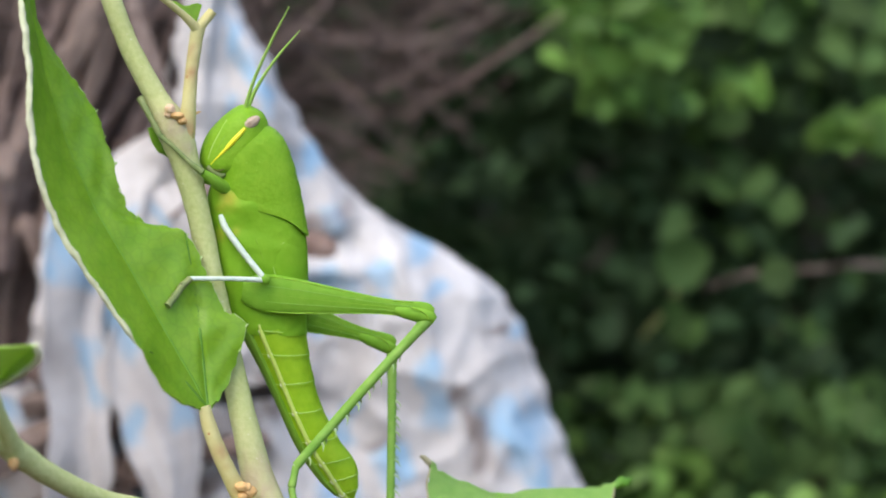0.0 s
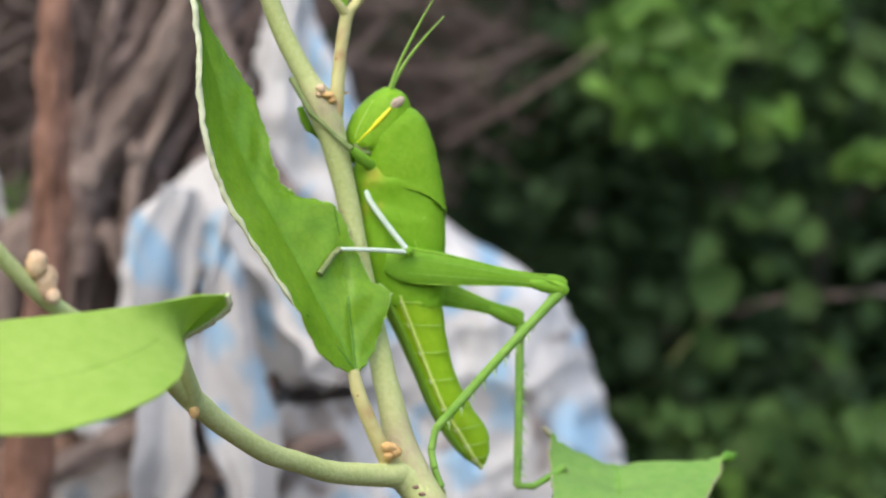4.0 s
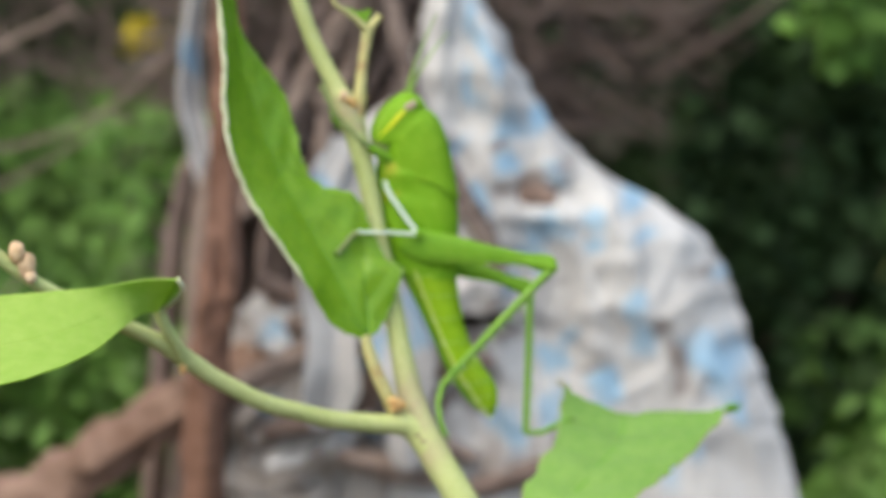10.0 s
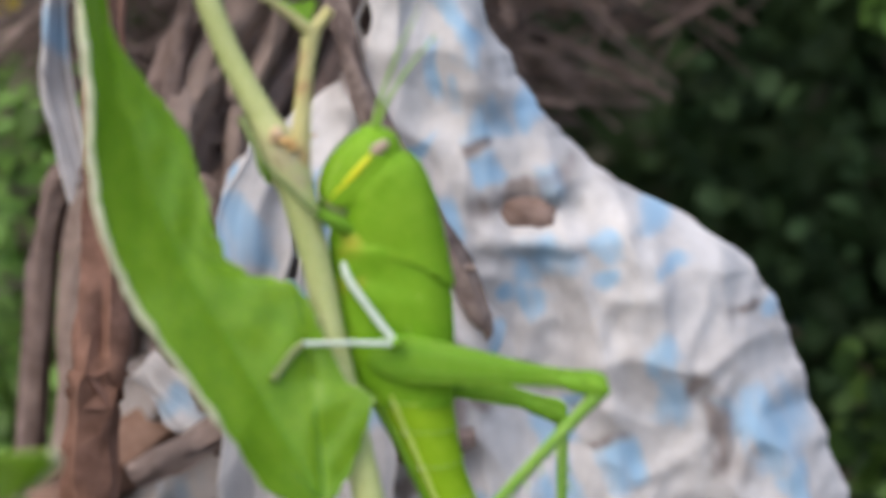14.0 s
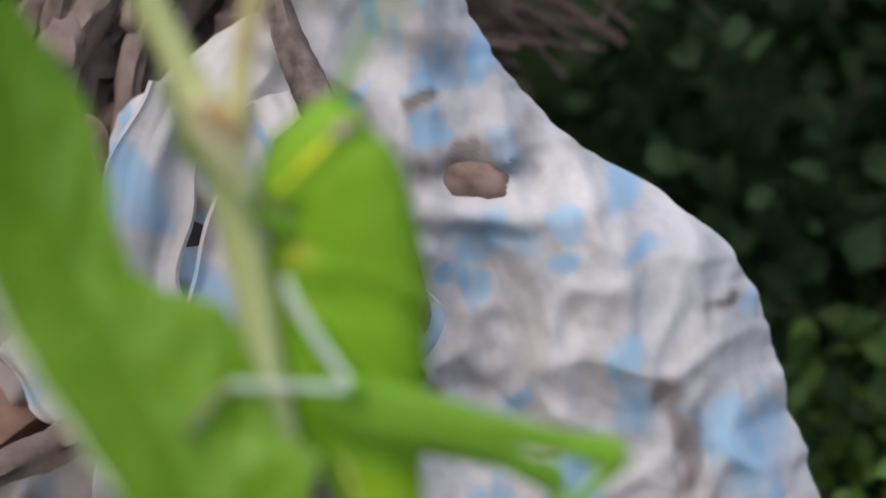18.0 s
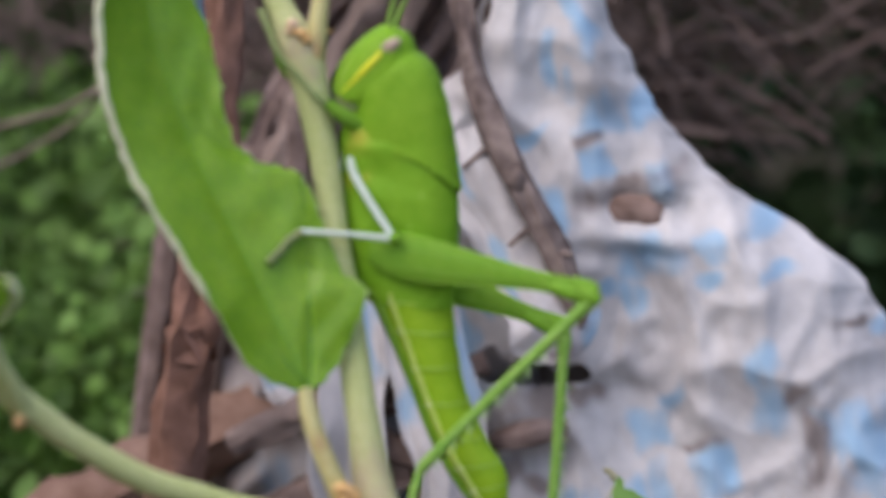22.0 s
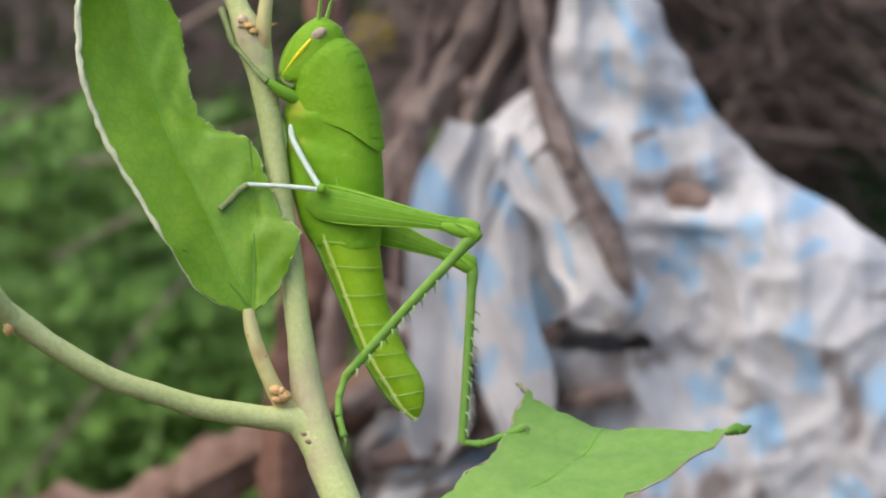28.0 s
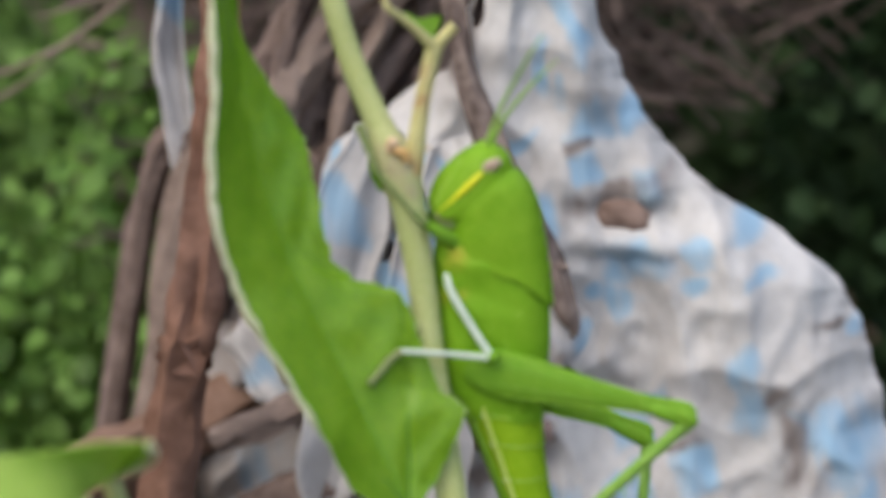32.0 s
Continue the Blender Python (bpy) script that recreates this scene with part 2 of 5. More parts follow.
def thing(name, at, label, category, group="", kind=""):
    ob = new(name)
    ob.location = P(*at)
    return tagged(ob, label, category, group, kind)


def origin_of(ob):
    while ob.parent:
        ob = ob.parent
    return ob.location.copy()


def part(name, bm, material, parent=None, label="", smooth=True):
    """Links a bmesh, given in world metres, as one mesh under a thing or a part."""
    me = bpy.data.meshes.new(name)
    base = origin_of(parent) if parent else Vector((0, 0, 0))
    if parent:
        bmesh.ops.translate(bm, vec=-base, verts=bm.verts)
    bmesh.ops.recalc_face_normals(bm, faces=bm.faces)
    bm.to_mesh(me)
    bm.free()
    for p in me.polygons:
        p.use_smooth = smooth
    me.set_sharp_from_angle(angle=radians(55))
    me.materials.append(material)
    ob = new(name, me)
    if parent:
        ob.parent = parent
    if label:
        ob["label"] = label
    return ob


def stain(ob, spots_mm):
    """Stains round some points: (x, y, z, reach) in mm."""
    base = origin_of(ob)
    vals = []
    for v in ob.data.vertices:
        w = v.co + base
        k = 0.75 + 0.7 * noise.noise(w * 900)
        vals.append(min(0.85, max([k * math.exp(-((w - P(x, y, z)).length * 1000 / r) ** 2) for x, y, z, r in spots_mm])))
    ob.data.attributes.new("stain", "FLOAT", "POINT").data.foreach_set("value", vals)
    return ob


def spline(pts, n):
    """n points along a smooth curve through tuples of any length."""
    p = np.array(pts, float)
    if len(p) == 2:
        return np.array([p[0] + (p[1] - p[0]) * s for s in np.linspace(0, 1, n)])
    p = np.vstack([2 * p[0] - p[1], p, 2 * p[-1] - p[-2]])
    out = []
    for s in np.linspace(0, len(pts) - 1, n):
        i = min(int(s), len(pts) - 2)
        u = s - i
        a, b, c, d = p[i:i + 4]
        out.append(0.5 * (2 * b + (c - a) * u + (2 * a - 5 * b + 4 * c - d) * u * u + (3 * b - a - 3 * c + d) * u ** 3))
    return np.array(out)


def rings(bm, loops, caps=True):
    """Skins a row of closed loops of world points."""
    vs = [[bm.verts.new(c) for c in loop] for loop in loops]
    k = len(loops[0])
    for a, b in zip(vs, vs[1:]):
        for i in range(k):
            bm.faces.new((a[i], a[(i + 1) % k], b[(i + 1) % k], b[i]))
    if caps:
        bm.faces.new(vs[0][::-1])
        bm.faces.new(vs[-1])
    return bm


def tube(pts, n=16, seg=10, bm=None, wob=0.0, seed=0, gnarl=0.0):
    """A tapered round tube; pts are (x, y, z, radius) in mm. wob: fine unevenness; gnarl: ridges and knots of old wood."""
    bm = bm or bmesh.new()
    c = spline(pts, n)
    rnd = random.Random(seed)
    loops = []
    ref = Vector((0.3, 1, 0.2)).normalized()
    for i in range(n):
        d = Vector(c[min(i + 1, n - 1)][:3] - c[max(i - 1, 0)][:3]).normalized()
        u = d.cross(ref).normalized()
        v = d.cross(u)
        r = max(c[i][3], 0.02)
        lump = [gnarl * (0.9 * noise.noise(Vector((math.cos(a) * 1.5, math.sin(a) * 1.5, c[i][2] * 0.13 + c[i][0] * 0.1 + seed))) + 0.6 * noise.noise(Vector((math.cos(a) * 3.5, math.sin(a) * 3.5, c[i][2] * 0.05 + seed)))) for a in [2 * math.pi * k / seg for k in range(seg)]]
        loops.append([P(*(Vector(c[i][:3]) + (u * math.cos(a) + v * math.sin(a)) * r * (1 + wob * rnd.uniform(-1, 1) + lump[round(a / 2 / math.pi * seg) % seg])))
                      for a in [2 * math.pi * k / seg for k in range(seg)]])
    return rings(bm, loops)


def loft(secs, n=24, seg=20, power=2.0):
    """A body of oval sections; secs are (ventral x, z, dorsal x, z, middle y, half width), smoothed between."""
    bm = bmesh.new()
    loops = []
    for vx, vz, dx, dz, y, w in spline(secs, n):
        c = Vector(((vx + dx) / 2, y, (vz + dz) / 2))
        u = Vector(((dx - vx) / 2, 0, (dz - vz) / 2))
        loop = []
        for k in range(seg):
            a = 2 * math.pi * k / seg
            ca, sa = math.cos(a), math.sin(a)
            ca = math.copysign(abs(ca) ** (2 / power), ca)
            sa = math.copysign(abs(sa) ** (2 / power), sa)
            loop.append(P(*(c + u * ca + Vector((0, -1, 0)) * w * sa)))
        loops.append(loop)
    return rings(bm, loops)


def on_loft(secs, x, z, side, lift=0.0, n=161, power=2.0):
    """The point of a lofted body's flank that shows at (x, z); side 1 is the near flank, -1 the far one."""
    best = None
    for vx, vz, dx, dz, y, w in spline(secs, n):
        cx, cz, ux, uz = (vx + dx) / 2, (vz + dz) / 2, (dx - vx) / 2, (dz - vz) / 2
        c = ((x - cx) * ux + (z - cz) * uz) / max(ux * ux + uz * uz, 1e-6)
        c = max(-1.0, min(1.0, c))
        miss = (cx + ux * c - x) ** 2 + (cz + uz * c - z) ** 2
        if best is None or miss < best[0]:
            best = (miss, y - side * (w * (1 - abs(c) ** power) ** (1 / power) + lift))
    return (x, best[1], z)


def blob(at, r, seg=10, seed=0, wob=0.0):
    bm = bmesh.new()
    bmesh.ops.create_uvsphere(bm, u_segments=seg, v_segments=max(6, seg * 2 // 3), radius=1)
    rnd = random.Random(seed)
    for v in bm.verts:
        k = 1 + wob * rnd.uniform(-1, 1)
        v.co = P(at[0] + v.co.x * r[0] * k, at[1] + v.co.y * r[1] * k, at[2] + v.co.z * r[2] * k)
    return bm


def sheet(grid, thick=0.25, gap=None):
    """A thin solid sheet over a grid of mm points, with front, back and rim; gap(x, z) tells where it is torn open."""
    g = np.array(grid, float)
    du, dv = np.gradient(g, axis=1), np.gradient(g, axis=0)
    nrm = np.cross(du, dv)
    nrm /= np.maximum(np.linalg.norm(nrm, axis=2, keepdims=True), 1e-9)
    bm = bmesh.new()
    h, w = g.shape[:2]
    sides = [[[bm.verts.new(P(*p)) for p in row] for row in g + nrm * o] for o in (-thick / 2, thick / 2)]
    open_at = {(j, k) for j in range(h - 1) for k in range(w - 1) if gap and gap(g[j, k, 0], g[j, k, 2])}
    for vs, flip in zip(sides, (False, True)):
        for j, (a, b) in enumerate(zip(vs, vs[1:])):
            for k in range(w - 1):
                if (j, k) in open_at:
                    continue
                f = (a[k], a[k + 1], b[k + 1], b[k])
                bm.faces.new(f[::-1] if flip else f)
    rim = [(0, k) for k in range(w)] + [(k, w - 1) for k in range(1, h)] + [(h - 1, k) for k in range(w - 2, -1, -1)] + [(k, 0) for k in range(h - 2, 0, -1)]
    for (a, b), (c, d) in zip(rim, rim[1:] + rim[:1]):
        bm.faces.new((sides[0][a][b], sides[1][a][b], sides[1][c][d], sides[0][c][d]))
    ragged = {v: [e.other_vert(v) for e in v.link_edges if e.is_boundary] for v in bm.verts if v.link_faces and v.is_boundary} if gap else {}
    for _ in range(6):
        moved = {v: v.co * 0.5 + sum((q.co for q in near), Vector()) * (0.5 / len(near)) for v, near in ragged.items() if near}
        for v, co in moved.items():
            v.co = co
    return bm


# ---- the place: ground, thicket ----
def ground():
    bm = bmesh.new()
    size = 60
    ticks = [math.copysign(abs(k) ** 3, k) * 300 for k in np.linspace(-1, 1, size)]
    vs = [[bm.verts.new((x, y, -0.01 + 0.02 * noise.noise(Vector((x * 3, y * 3, 0))) * (abs(x) < 3 and abs(y) < 3))) for x in ticks] for y in ticks]
    for a, b in zip(vs, vs[1:]):
        for i in range(size - 1):
            bm.faces.new((a[i], a[i + 1], b[i + 1], b[i]))
    tagged(part("ground", bm, M_GROUND), "bare brown soil with dry litter under the weeds", "ground", "", "structure")


ground()


def leaf_cloud(name, label, material, count, box, size, seed, kind="stuff", facing=(0, -1, 0.6)):
    """Many small bent leaves, each of six faces, filling a box (mm) unevenly."""
    rnd = random.Random(seed)
    verts, faces = [], []
    f = Vector(facing).normalized()
    made = 0
    while made < count:
        c = Vector([rnd.uniform(box[k], box[k + 3]) for k in range(3)])
        if noise.noise(c * 0.022 + Vector((seed, 0, 0))) < -0.12 + 0.3 * (rnd.random() - 0.5):
            continue
        made += 1
        nrm = (f + Vector([rnd.gauss(0, 0.55) for _ in range(3)])).normalized()
        d = nrm.cross(Vector([rnd.gauss(0, 1) for _ in range(3)])).normalized()
        s = nrm.cross(d)
        L = size * rnd.uniform(0.6, 1.4)
        W = L * rnd.uniform(0.28, 0.42)
        b = len(verts)
        for u, w, h in ((-0.5, 0, 0), (-0.2, -1, 0.12), (-0.2, 0, 0), (-0.2, 1, 0.12), (0.2, -0.85, 0.05), (0.2, 0, -0.04), (0.2, 0.85, 0.05), (0.55, 0, -0.2)):
            verts.append(P(*(c + d * L * u + s * W * w + nrm * L * h)))
        faces += [(b, b + 1, b + 2), (b, b + 2, b + 3), (b + 1, b + 4, b + 5, b + 2), (b + 2, b + 5, b + 6, b + 3), (b + 4, b + 7, b + 5), (b + 5, b + 7, b + 6)]
    me = bpy.data.meshes.new(name)
    me.from_pydata(verts, [], faces)
    for p in me.polygons:
        p.use_smooth = True
    me.materials.append(material)
    return tagged(new(name, me), label, "foliage", "", kind)


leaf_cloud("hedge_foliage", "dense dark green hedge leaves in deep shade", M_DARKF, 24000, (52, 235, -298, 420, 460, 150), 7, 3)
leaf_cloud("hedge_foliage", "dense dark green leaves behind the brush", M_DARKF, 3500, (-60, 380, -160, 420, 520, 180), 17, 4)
leaf_cloud("weed_foliage", "bright green weeds beside the draped sack", M_LITF, 1700, (83, 188, -150, 240, 270, -65), 7, 5)
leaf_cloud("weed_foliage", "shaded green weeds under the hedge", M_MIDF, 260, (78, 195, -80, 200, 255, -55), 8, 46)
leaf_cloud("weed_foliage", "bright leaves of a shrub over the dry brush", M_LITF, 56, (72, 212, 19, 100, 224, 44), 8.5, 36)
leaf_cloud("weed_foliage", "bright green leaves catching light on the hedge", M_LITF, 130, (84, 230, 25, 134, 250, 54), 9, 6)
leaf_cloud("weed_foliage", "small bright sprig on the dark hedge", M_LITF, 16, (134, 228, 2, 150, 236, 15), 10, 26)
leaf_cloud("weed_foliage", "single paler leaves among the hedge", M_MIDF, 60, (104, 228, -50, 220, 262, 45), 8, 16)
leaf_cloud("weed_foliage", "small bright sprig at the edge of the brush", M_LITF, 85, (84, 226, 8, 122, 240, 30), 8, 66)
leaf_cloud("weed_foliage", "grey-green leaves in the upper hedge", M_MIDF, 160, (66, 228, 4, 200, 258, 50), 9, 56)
leaf_cloud("ground_weeds", "low green weeds on the soil", M_LITF, 14000, (-480, 240, -170, -66, 520, -9), 6.6, 7, facing=(0, -0.7, 1))
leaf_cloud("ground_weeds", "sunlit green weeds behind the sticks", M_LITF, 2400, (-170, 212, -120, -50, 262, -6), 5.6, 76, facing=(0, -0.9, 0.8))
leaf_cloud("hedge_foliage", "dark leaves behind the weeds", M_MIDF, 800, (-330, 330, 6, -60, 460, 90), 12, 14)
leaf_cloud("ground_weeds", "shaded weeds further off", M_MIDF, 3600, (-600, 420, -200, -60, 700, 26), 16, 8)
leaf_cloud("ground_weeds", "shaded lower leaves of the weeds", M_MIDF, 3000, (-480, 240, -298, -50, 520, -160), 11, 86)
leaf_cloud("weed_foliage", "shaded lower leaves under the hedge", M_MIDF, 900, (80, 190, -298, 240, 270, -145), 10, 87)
leaf_cloud("yellow_leaves", "small clump of yellowed leaves", M_YELF, 14, (-90, 246, 8, -82, 254, 15), 6, 9)


def round_leaf(x, y, z, r, lean):
    """A broad rounded leaf that stands out of the hedge on its short stalk."""
    root = thing("round_leaf", (x, y, z), "broad rounded olive-green leaf on the dark hedge", "leaf")
    bm = bmesh.new()
    loops = []
    for f, side in [(q, 1) for q in (0.06, 0.35, 0.65, 0.9, 1.0)] + [(q, -1) for q in (1.0, 0.9, 0.65, 0.35, 0.06)]:
        loops.append([P(x + r * f * math.cos(a) * (1 + 0.08 * math.sin(3 * a)), y - 1.6 * f * f - 0.12 * side + lean * f * math.cos(a), z + r * 0.95 * f * math.sin(a)) for a in [2 * math.pi * k / 24 for k in range(24)]])
    part("leaf_blade", rings(bm, loops), M_MIDF, root)
    part("leaf_stalk", tube([(x, y + 0.2, z - r * 0.8, 0.5), (x - 2, y + 8, z - r - 6, 0.6), (x - 3, y + 24, z - r - 14, 0.7)], 10, 7), M_STEM, root)


round_leaf(105, 232, -26.5, 6.4, 1.5)


def thicket():
    """Backdrop wall of thicket that closes the view all round, its shade in the colour."""
    bm = bmesh.new()
    n, hgt = 96, 10
    loops = []
    for j in range(hgt):
        loops.append([])
        for k in range(n):
            a = 2 * math.pi * k / n
            r = 1.6 + 0.25 * noise.noise(Vector((math.cos(a) * 4, math.sin(a) * 4, j * 0.6)))
            if math.sin(a) < 0.2:
                r += 2.0 * (0.2 - math.sin(a))
            top = 0.95 + 0.2 * noise.noise(Vector((math.cos(a) * 6, math.sin(a) * 6, 5)))
            loops[-1].append(Vector((r * math.cos(a), r * math.sin(a), -0.05 + top * j / (hgt - 1))))
    rings(bm, loops, caps=False)
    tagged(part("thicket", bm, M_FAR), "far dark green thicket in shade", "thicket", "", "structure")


thicket()


# ---- sack draped over the sticks ----
def interp(z, table):
    zs, xs = zip(*table)
    return float(np.interp(z, zs, xs))


def spots(x, z, table, power=3.0):
    best = 0.0
    bend = Vector((x * 0.17, z * 0.17, 61))
    jag = Vector((x * 0.55, z * 0.55, 62))
    x, z = x + 3.4 * noise.noise(bend) + 0.5 * noise.noise(jag), z + 3.4 * noise.noise(bend.yxz) + 0.5 * noise.noise(jag.yxz)
    for bx, bz, sx, sz in table:
        u, w = (x - bx) * 0.94 + (z - bz) * 0.34, (z - bz) * 0.94 - (x - bx) * 0.34
        best = max(best, math.exp(-abs(u / sx) ** power - abs(w / sz) ** power))
    return best


def cloth(name, place, nu, nv, root, blue, dirt, label="", grime_shade=0.0, gap=None):
    """A sheet of cloth from place(u, v), with its print, dirt and painted shade; solid 0.6 mm."""
    grid, pr, dr = [], [], []
    for j in range(nv):
        row = []
        for i in range(nu):
            x, y, z = place(i / (nu - 1), j / (nv - 1))
            row.append((x, y, z))
            wob = 0.85 + 0.7 * noise.noise(Vector((x * 0.2, z * 0.2, 9))) + 0.8 * noise.noise(Vector((x * 0.6 + z * 0.16, z * 0.15 - x * 0.1, 2)))
            faint = noise.noise(Vector((x * 0.15 + z * 0.05, z * 0.07, 15))) - 0.24
            k = 2.4 * wob * spots(x, z, blue) - 0.22 + 0.5 * max(0, faint)
            pr.append(0.86 * (1 - math.exp(-1.25 * max(0, k))))
            g = grime_shade + 0.35 * max(0, noise.noise(Vector((x * 0.2 + z * 0.05, z * 0.09, 6))) - 0.14) + 0.25 * max(0, noise.noise(Vector((x * 0.08, z * 0.11, 4))) - 0.12)
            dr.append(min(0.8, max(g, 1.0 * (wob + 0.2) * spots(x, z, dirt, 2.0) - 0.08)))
        grid.append(row)
    bm = sheet(grid, 0.6, gap)
    ob = part(name, bm, M_CLOTH, root, label)
    for att, vals in (("print", pr), ("dirt", dr)):
        ob.data.attributes.new(att, "FLOAT", "POINT").data.foreach_set("value", [*vals, *vals])
    return ob


# outline of the draped sack: height, x
RIGHT = [(-300, 112), (-150, 90), (-71, 71), (-56, 66.2), (-44, 61.4), (-34, 58), (-27, 55.2), (-21, 50.6), (-17, 46), (-14, 41.5), (-10, 33.5), (-8, 30), (-4, 24.8), (0, 20.6), (5, 16.8), (10, 13.6), (15, 10.8), (22, 7.6), (26, 4.5), (37, 0)]
LEFT = [(-300, -60), (-150, -40), (-71, -14), (-52, -9), (-48, -12), (-45, -18), (-41, -35), (-24, -33), (-7, -31), (-1, -24), (5, -17), (8, -12.5), (14, -11), (22, -9), (30, -7), (37, -5)]
BLUE = [(18.4, -18.4, 5, 2.8), (12, 3.0, 5.6, 2.8), (10.5, -4.6, 2, 2), (16, -25, 2, 3), (18.8, -6.8, 1.5, 3), (28.6, -16.5, 2.5, 1.5), (38.6, -20, 2.4, 1.6), (54, -28, 2.0, 1.8), (5.7, 16.7, 1.7, 5), (2.5, 9, 2, 4), (-0.3, -1.4, 3, 1.2), (37.8, -11.2, 4.4, 2.2), (37.8, -38, 2.7, 6), (54, -46, 5, 6), (50, -45, 3, 5),
        (23, -40.5, 3, 2), (21, -46.4, 3, 3), (3.2, -12.2, 2.2, 3), (31, -51, 3, 4), (46, -62, 3, 5), (20, -56, 4, 3), (10, -60, 3, 4), (1.6, 25, 1.5, 4), (28, -21, 2, 1.4), (12.5, -24, 1.6, 2.4),
        (-14.6, -8, 1.9, 5), (-16.5, -18, 2.1, 7), (-20, -27, 2.6, 5), (-29.3, -9, 2.2, 5), (-11, -33, 2.4, 6), (-24, -39, 4, 2), (-6, -24, 1.5, 4), (58, -55, 3, 4)]
# brown dirt, plus dark patches painted as fold shadows and hollows
DIRT_SHADE = [(46, -46, 2.4, 8), (42, -38.2, 2.0, 1.8), (50, -27.4, 3.2, 1.2), (9, -1.2, 1.9, 1.6), (-2, -43.5, 6, 2.6), (32.5, -6.5, 3, 1.5), (15, -8.4, 8, 2.2), (-8, -47, 4, 3), (27, -47, 3, 1.3), (-22, -17, 4, 3.2), (-29, -36, 5, 3), (-12.5, 12, 2.5, 6), (3, -55, 3, 2.5), (-26, -24, 2.0, 6),
        (3, -43, 7, 3), (-4, -54, 8, 3.5), (12, -67, 10, 4), (-2, -68, 12, 4), (10.5, -40, 2.5, 3), (24, -62, 4, 5), (34, -66, 3, 6)]
# where the cloth is torn or gapes: x, z, half width, half height
GAPS = [(0.5, -38.0, 6.5, 2.2), (-5.0, -36.5, 2.6, 2.8), (8.0, -37.2, 2.8, 1.4), (-20.6, -19.6, 2.8, 1.9), (-8.8, 18.5, 1.2, 3.0)]


def ridge(a, b, seed):
    """Sharp creases between soft swells, 0 to 1."""
    return 1 - min(1.0, 2.2 * abs(noise.noise(Vector((a, b, seed)))))


def creases(x, z):
    """Folds of the drape: long ones that fan out from the top, and crumples between them."""
    fan, reach = math.atan2(x - 1, 60 - z), math.hypot(x - 1, 60 - z)
    y = 3.4 * noise.noise(Vector((fan * 7, reach * 0.014, 31))) - 2.4 * ridge(fan * 5 + 0.006 * reach, reach * 0.02, 32) - 0.35 * ridge(fan * 15, reach * 0.04, 33)
    y -= 2.2 * ridge(x * 0.045 + z * 0.03, z * 0.06 - x * 0.02, 41) + 0.7 * ridge(x * 0.13 - z * 0.05, z * 0.10 + x * 0.04, 42)
    return y + 0.4 * noise.noise(Vector((x * 0.3, z * 0.24, 43))) + 2.2 * noise.noise(Vector((x * 0.04, z * 0.035, 44)))


def torn(x, z):
    wob = 1 + 0.9 * noise.noise(Vector((x * 0.3, z * 0.3, 51))) + 0.5 * noise.noise(Vector((x * 0.8, z * 0.8, 52)))
    return any(((x - gx) / sx) ** 2 + ((z - gz) / sz) ** 2 < wob for gx, gz, sx, sz in GAPS)


def sack_place(u, s):
    z = 37 - 120 * s if s < 0.84 else 37 - 120 * 0.84 - (s - 0.84) / 0.16 * 238
    a, b = interp(z, LEFT), interp(z, RIGHT)
    x = a + (b - a) * u
    edge = 2 * u - 1
    y = 134 + 9 * max(0, edge) ** 5 + 10 * max(0, -edge) ** 6 - 0.05 * max(0, -z) + 0.06 * max(0, x - 20)
    y += creases(x, z) + 2
    # lip of the fold under the stub, and the flap that hangs over the hollow
    y -= 2.6 * math.exp(-((z + 15.8) / 2.0) ** 2 - ((x - 17) / 9) ** 2) - 2.5 * math.exp(-((z + 11) / 2.0) ** 2 - ((x - 17) / 7) ** 2)
    y += 5 * math.exp(-((z + 39) / 3.4) ** 2 - ((x - 2) / 9) ** 2)
    wig = (1.0 * noise.noise(Vector((s * 26, 0, 3))) + 0.5 * noise.noise(Vector((s * 70, 0, 4)))) * abs(edge) ** 6
    return x + wig, y, z


def sack_back(u, s):
    z = 34 - 200 * s
    a, b = interp(z, LEFT) + 3, interp(z, RIGHT) - 5
    x = a + (b - a) * u
    return x, 154 + 3 * noise.noise(Vector((x * 0.06, z * 0.05, 8))) - 4 * abs(2 * u - 1) ** 3, z


def strip_place(line, wide, fold, seed):
    c = spline(line, 60)
    t = np.gradient(c, axis=0)
    t = t / np.linalg.norm(t[:, [0, 2]], axis=1, keepdims=True)

    def place(u, v):
        i = min(59, int(v * 59))
        p = c[i]
        e = (2 * u - 1) * wide * (0.9 + 0.2 * math.sin(math.pi * min(1, 1.25 * v))) * math.sqrt(max(0.0, 1 - max(0.0, (v - 0.82) / 0.19) ** 2)) * (0.85 + 0.5 * noise.noise(Vector((v * 4, seed, 0)))) * (0.75 + 0.25 * min(1, 3 * v))
        y = p[1] + 0.6 * fold * math.sin(u * 6 + seed + 2 * v) + 1.6 * noise.noise(Vector((u * 1.8, v * 3, seed))) - 1.8 * ridge(u * 1.5 + seed + 0.5 * v, v * 1.3, 6) - 0.5 * ridge(u * 3.6 + seed, v * 2.6, 7) + 1.5 * (2 * u - 1)
        end = 2.0 * noise.noise(Vector((u * 4, 7, seed))) * v
        return p[0] - t[i][2] * e + 0.5 * noise.noise(Vector((v * 9, seed, 5))), y, p[2] + t[i][0] * e + end
    return place


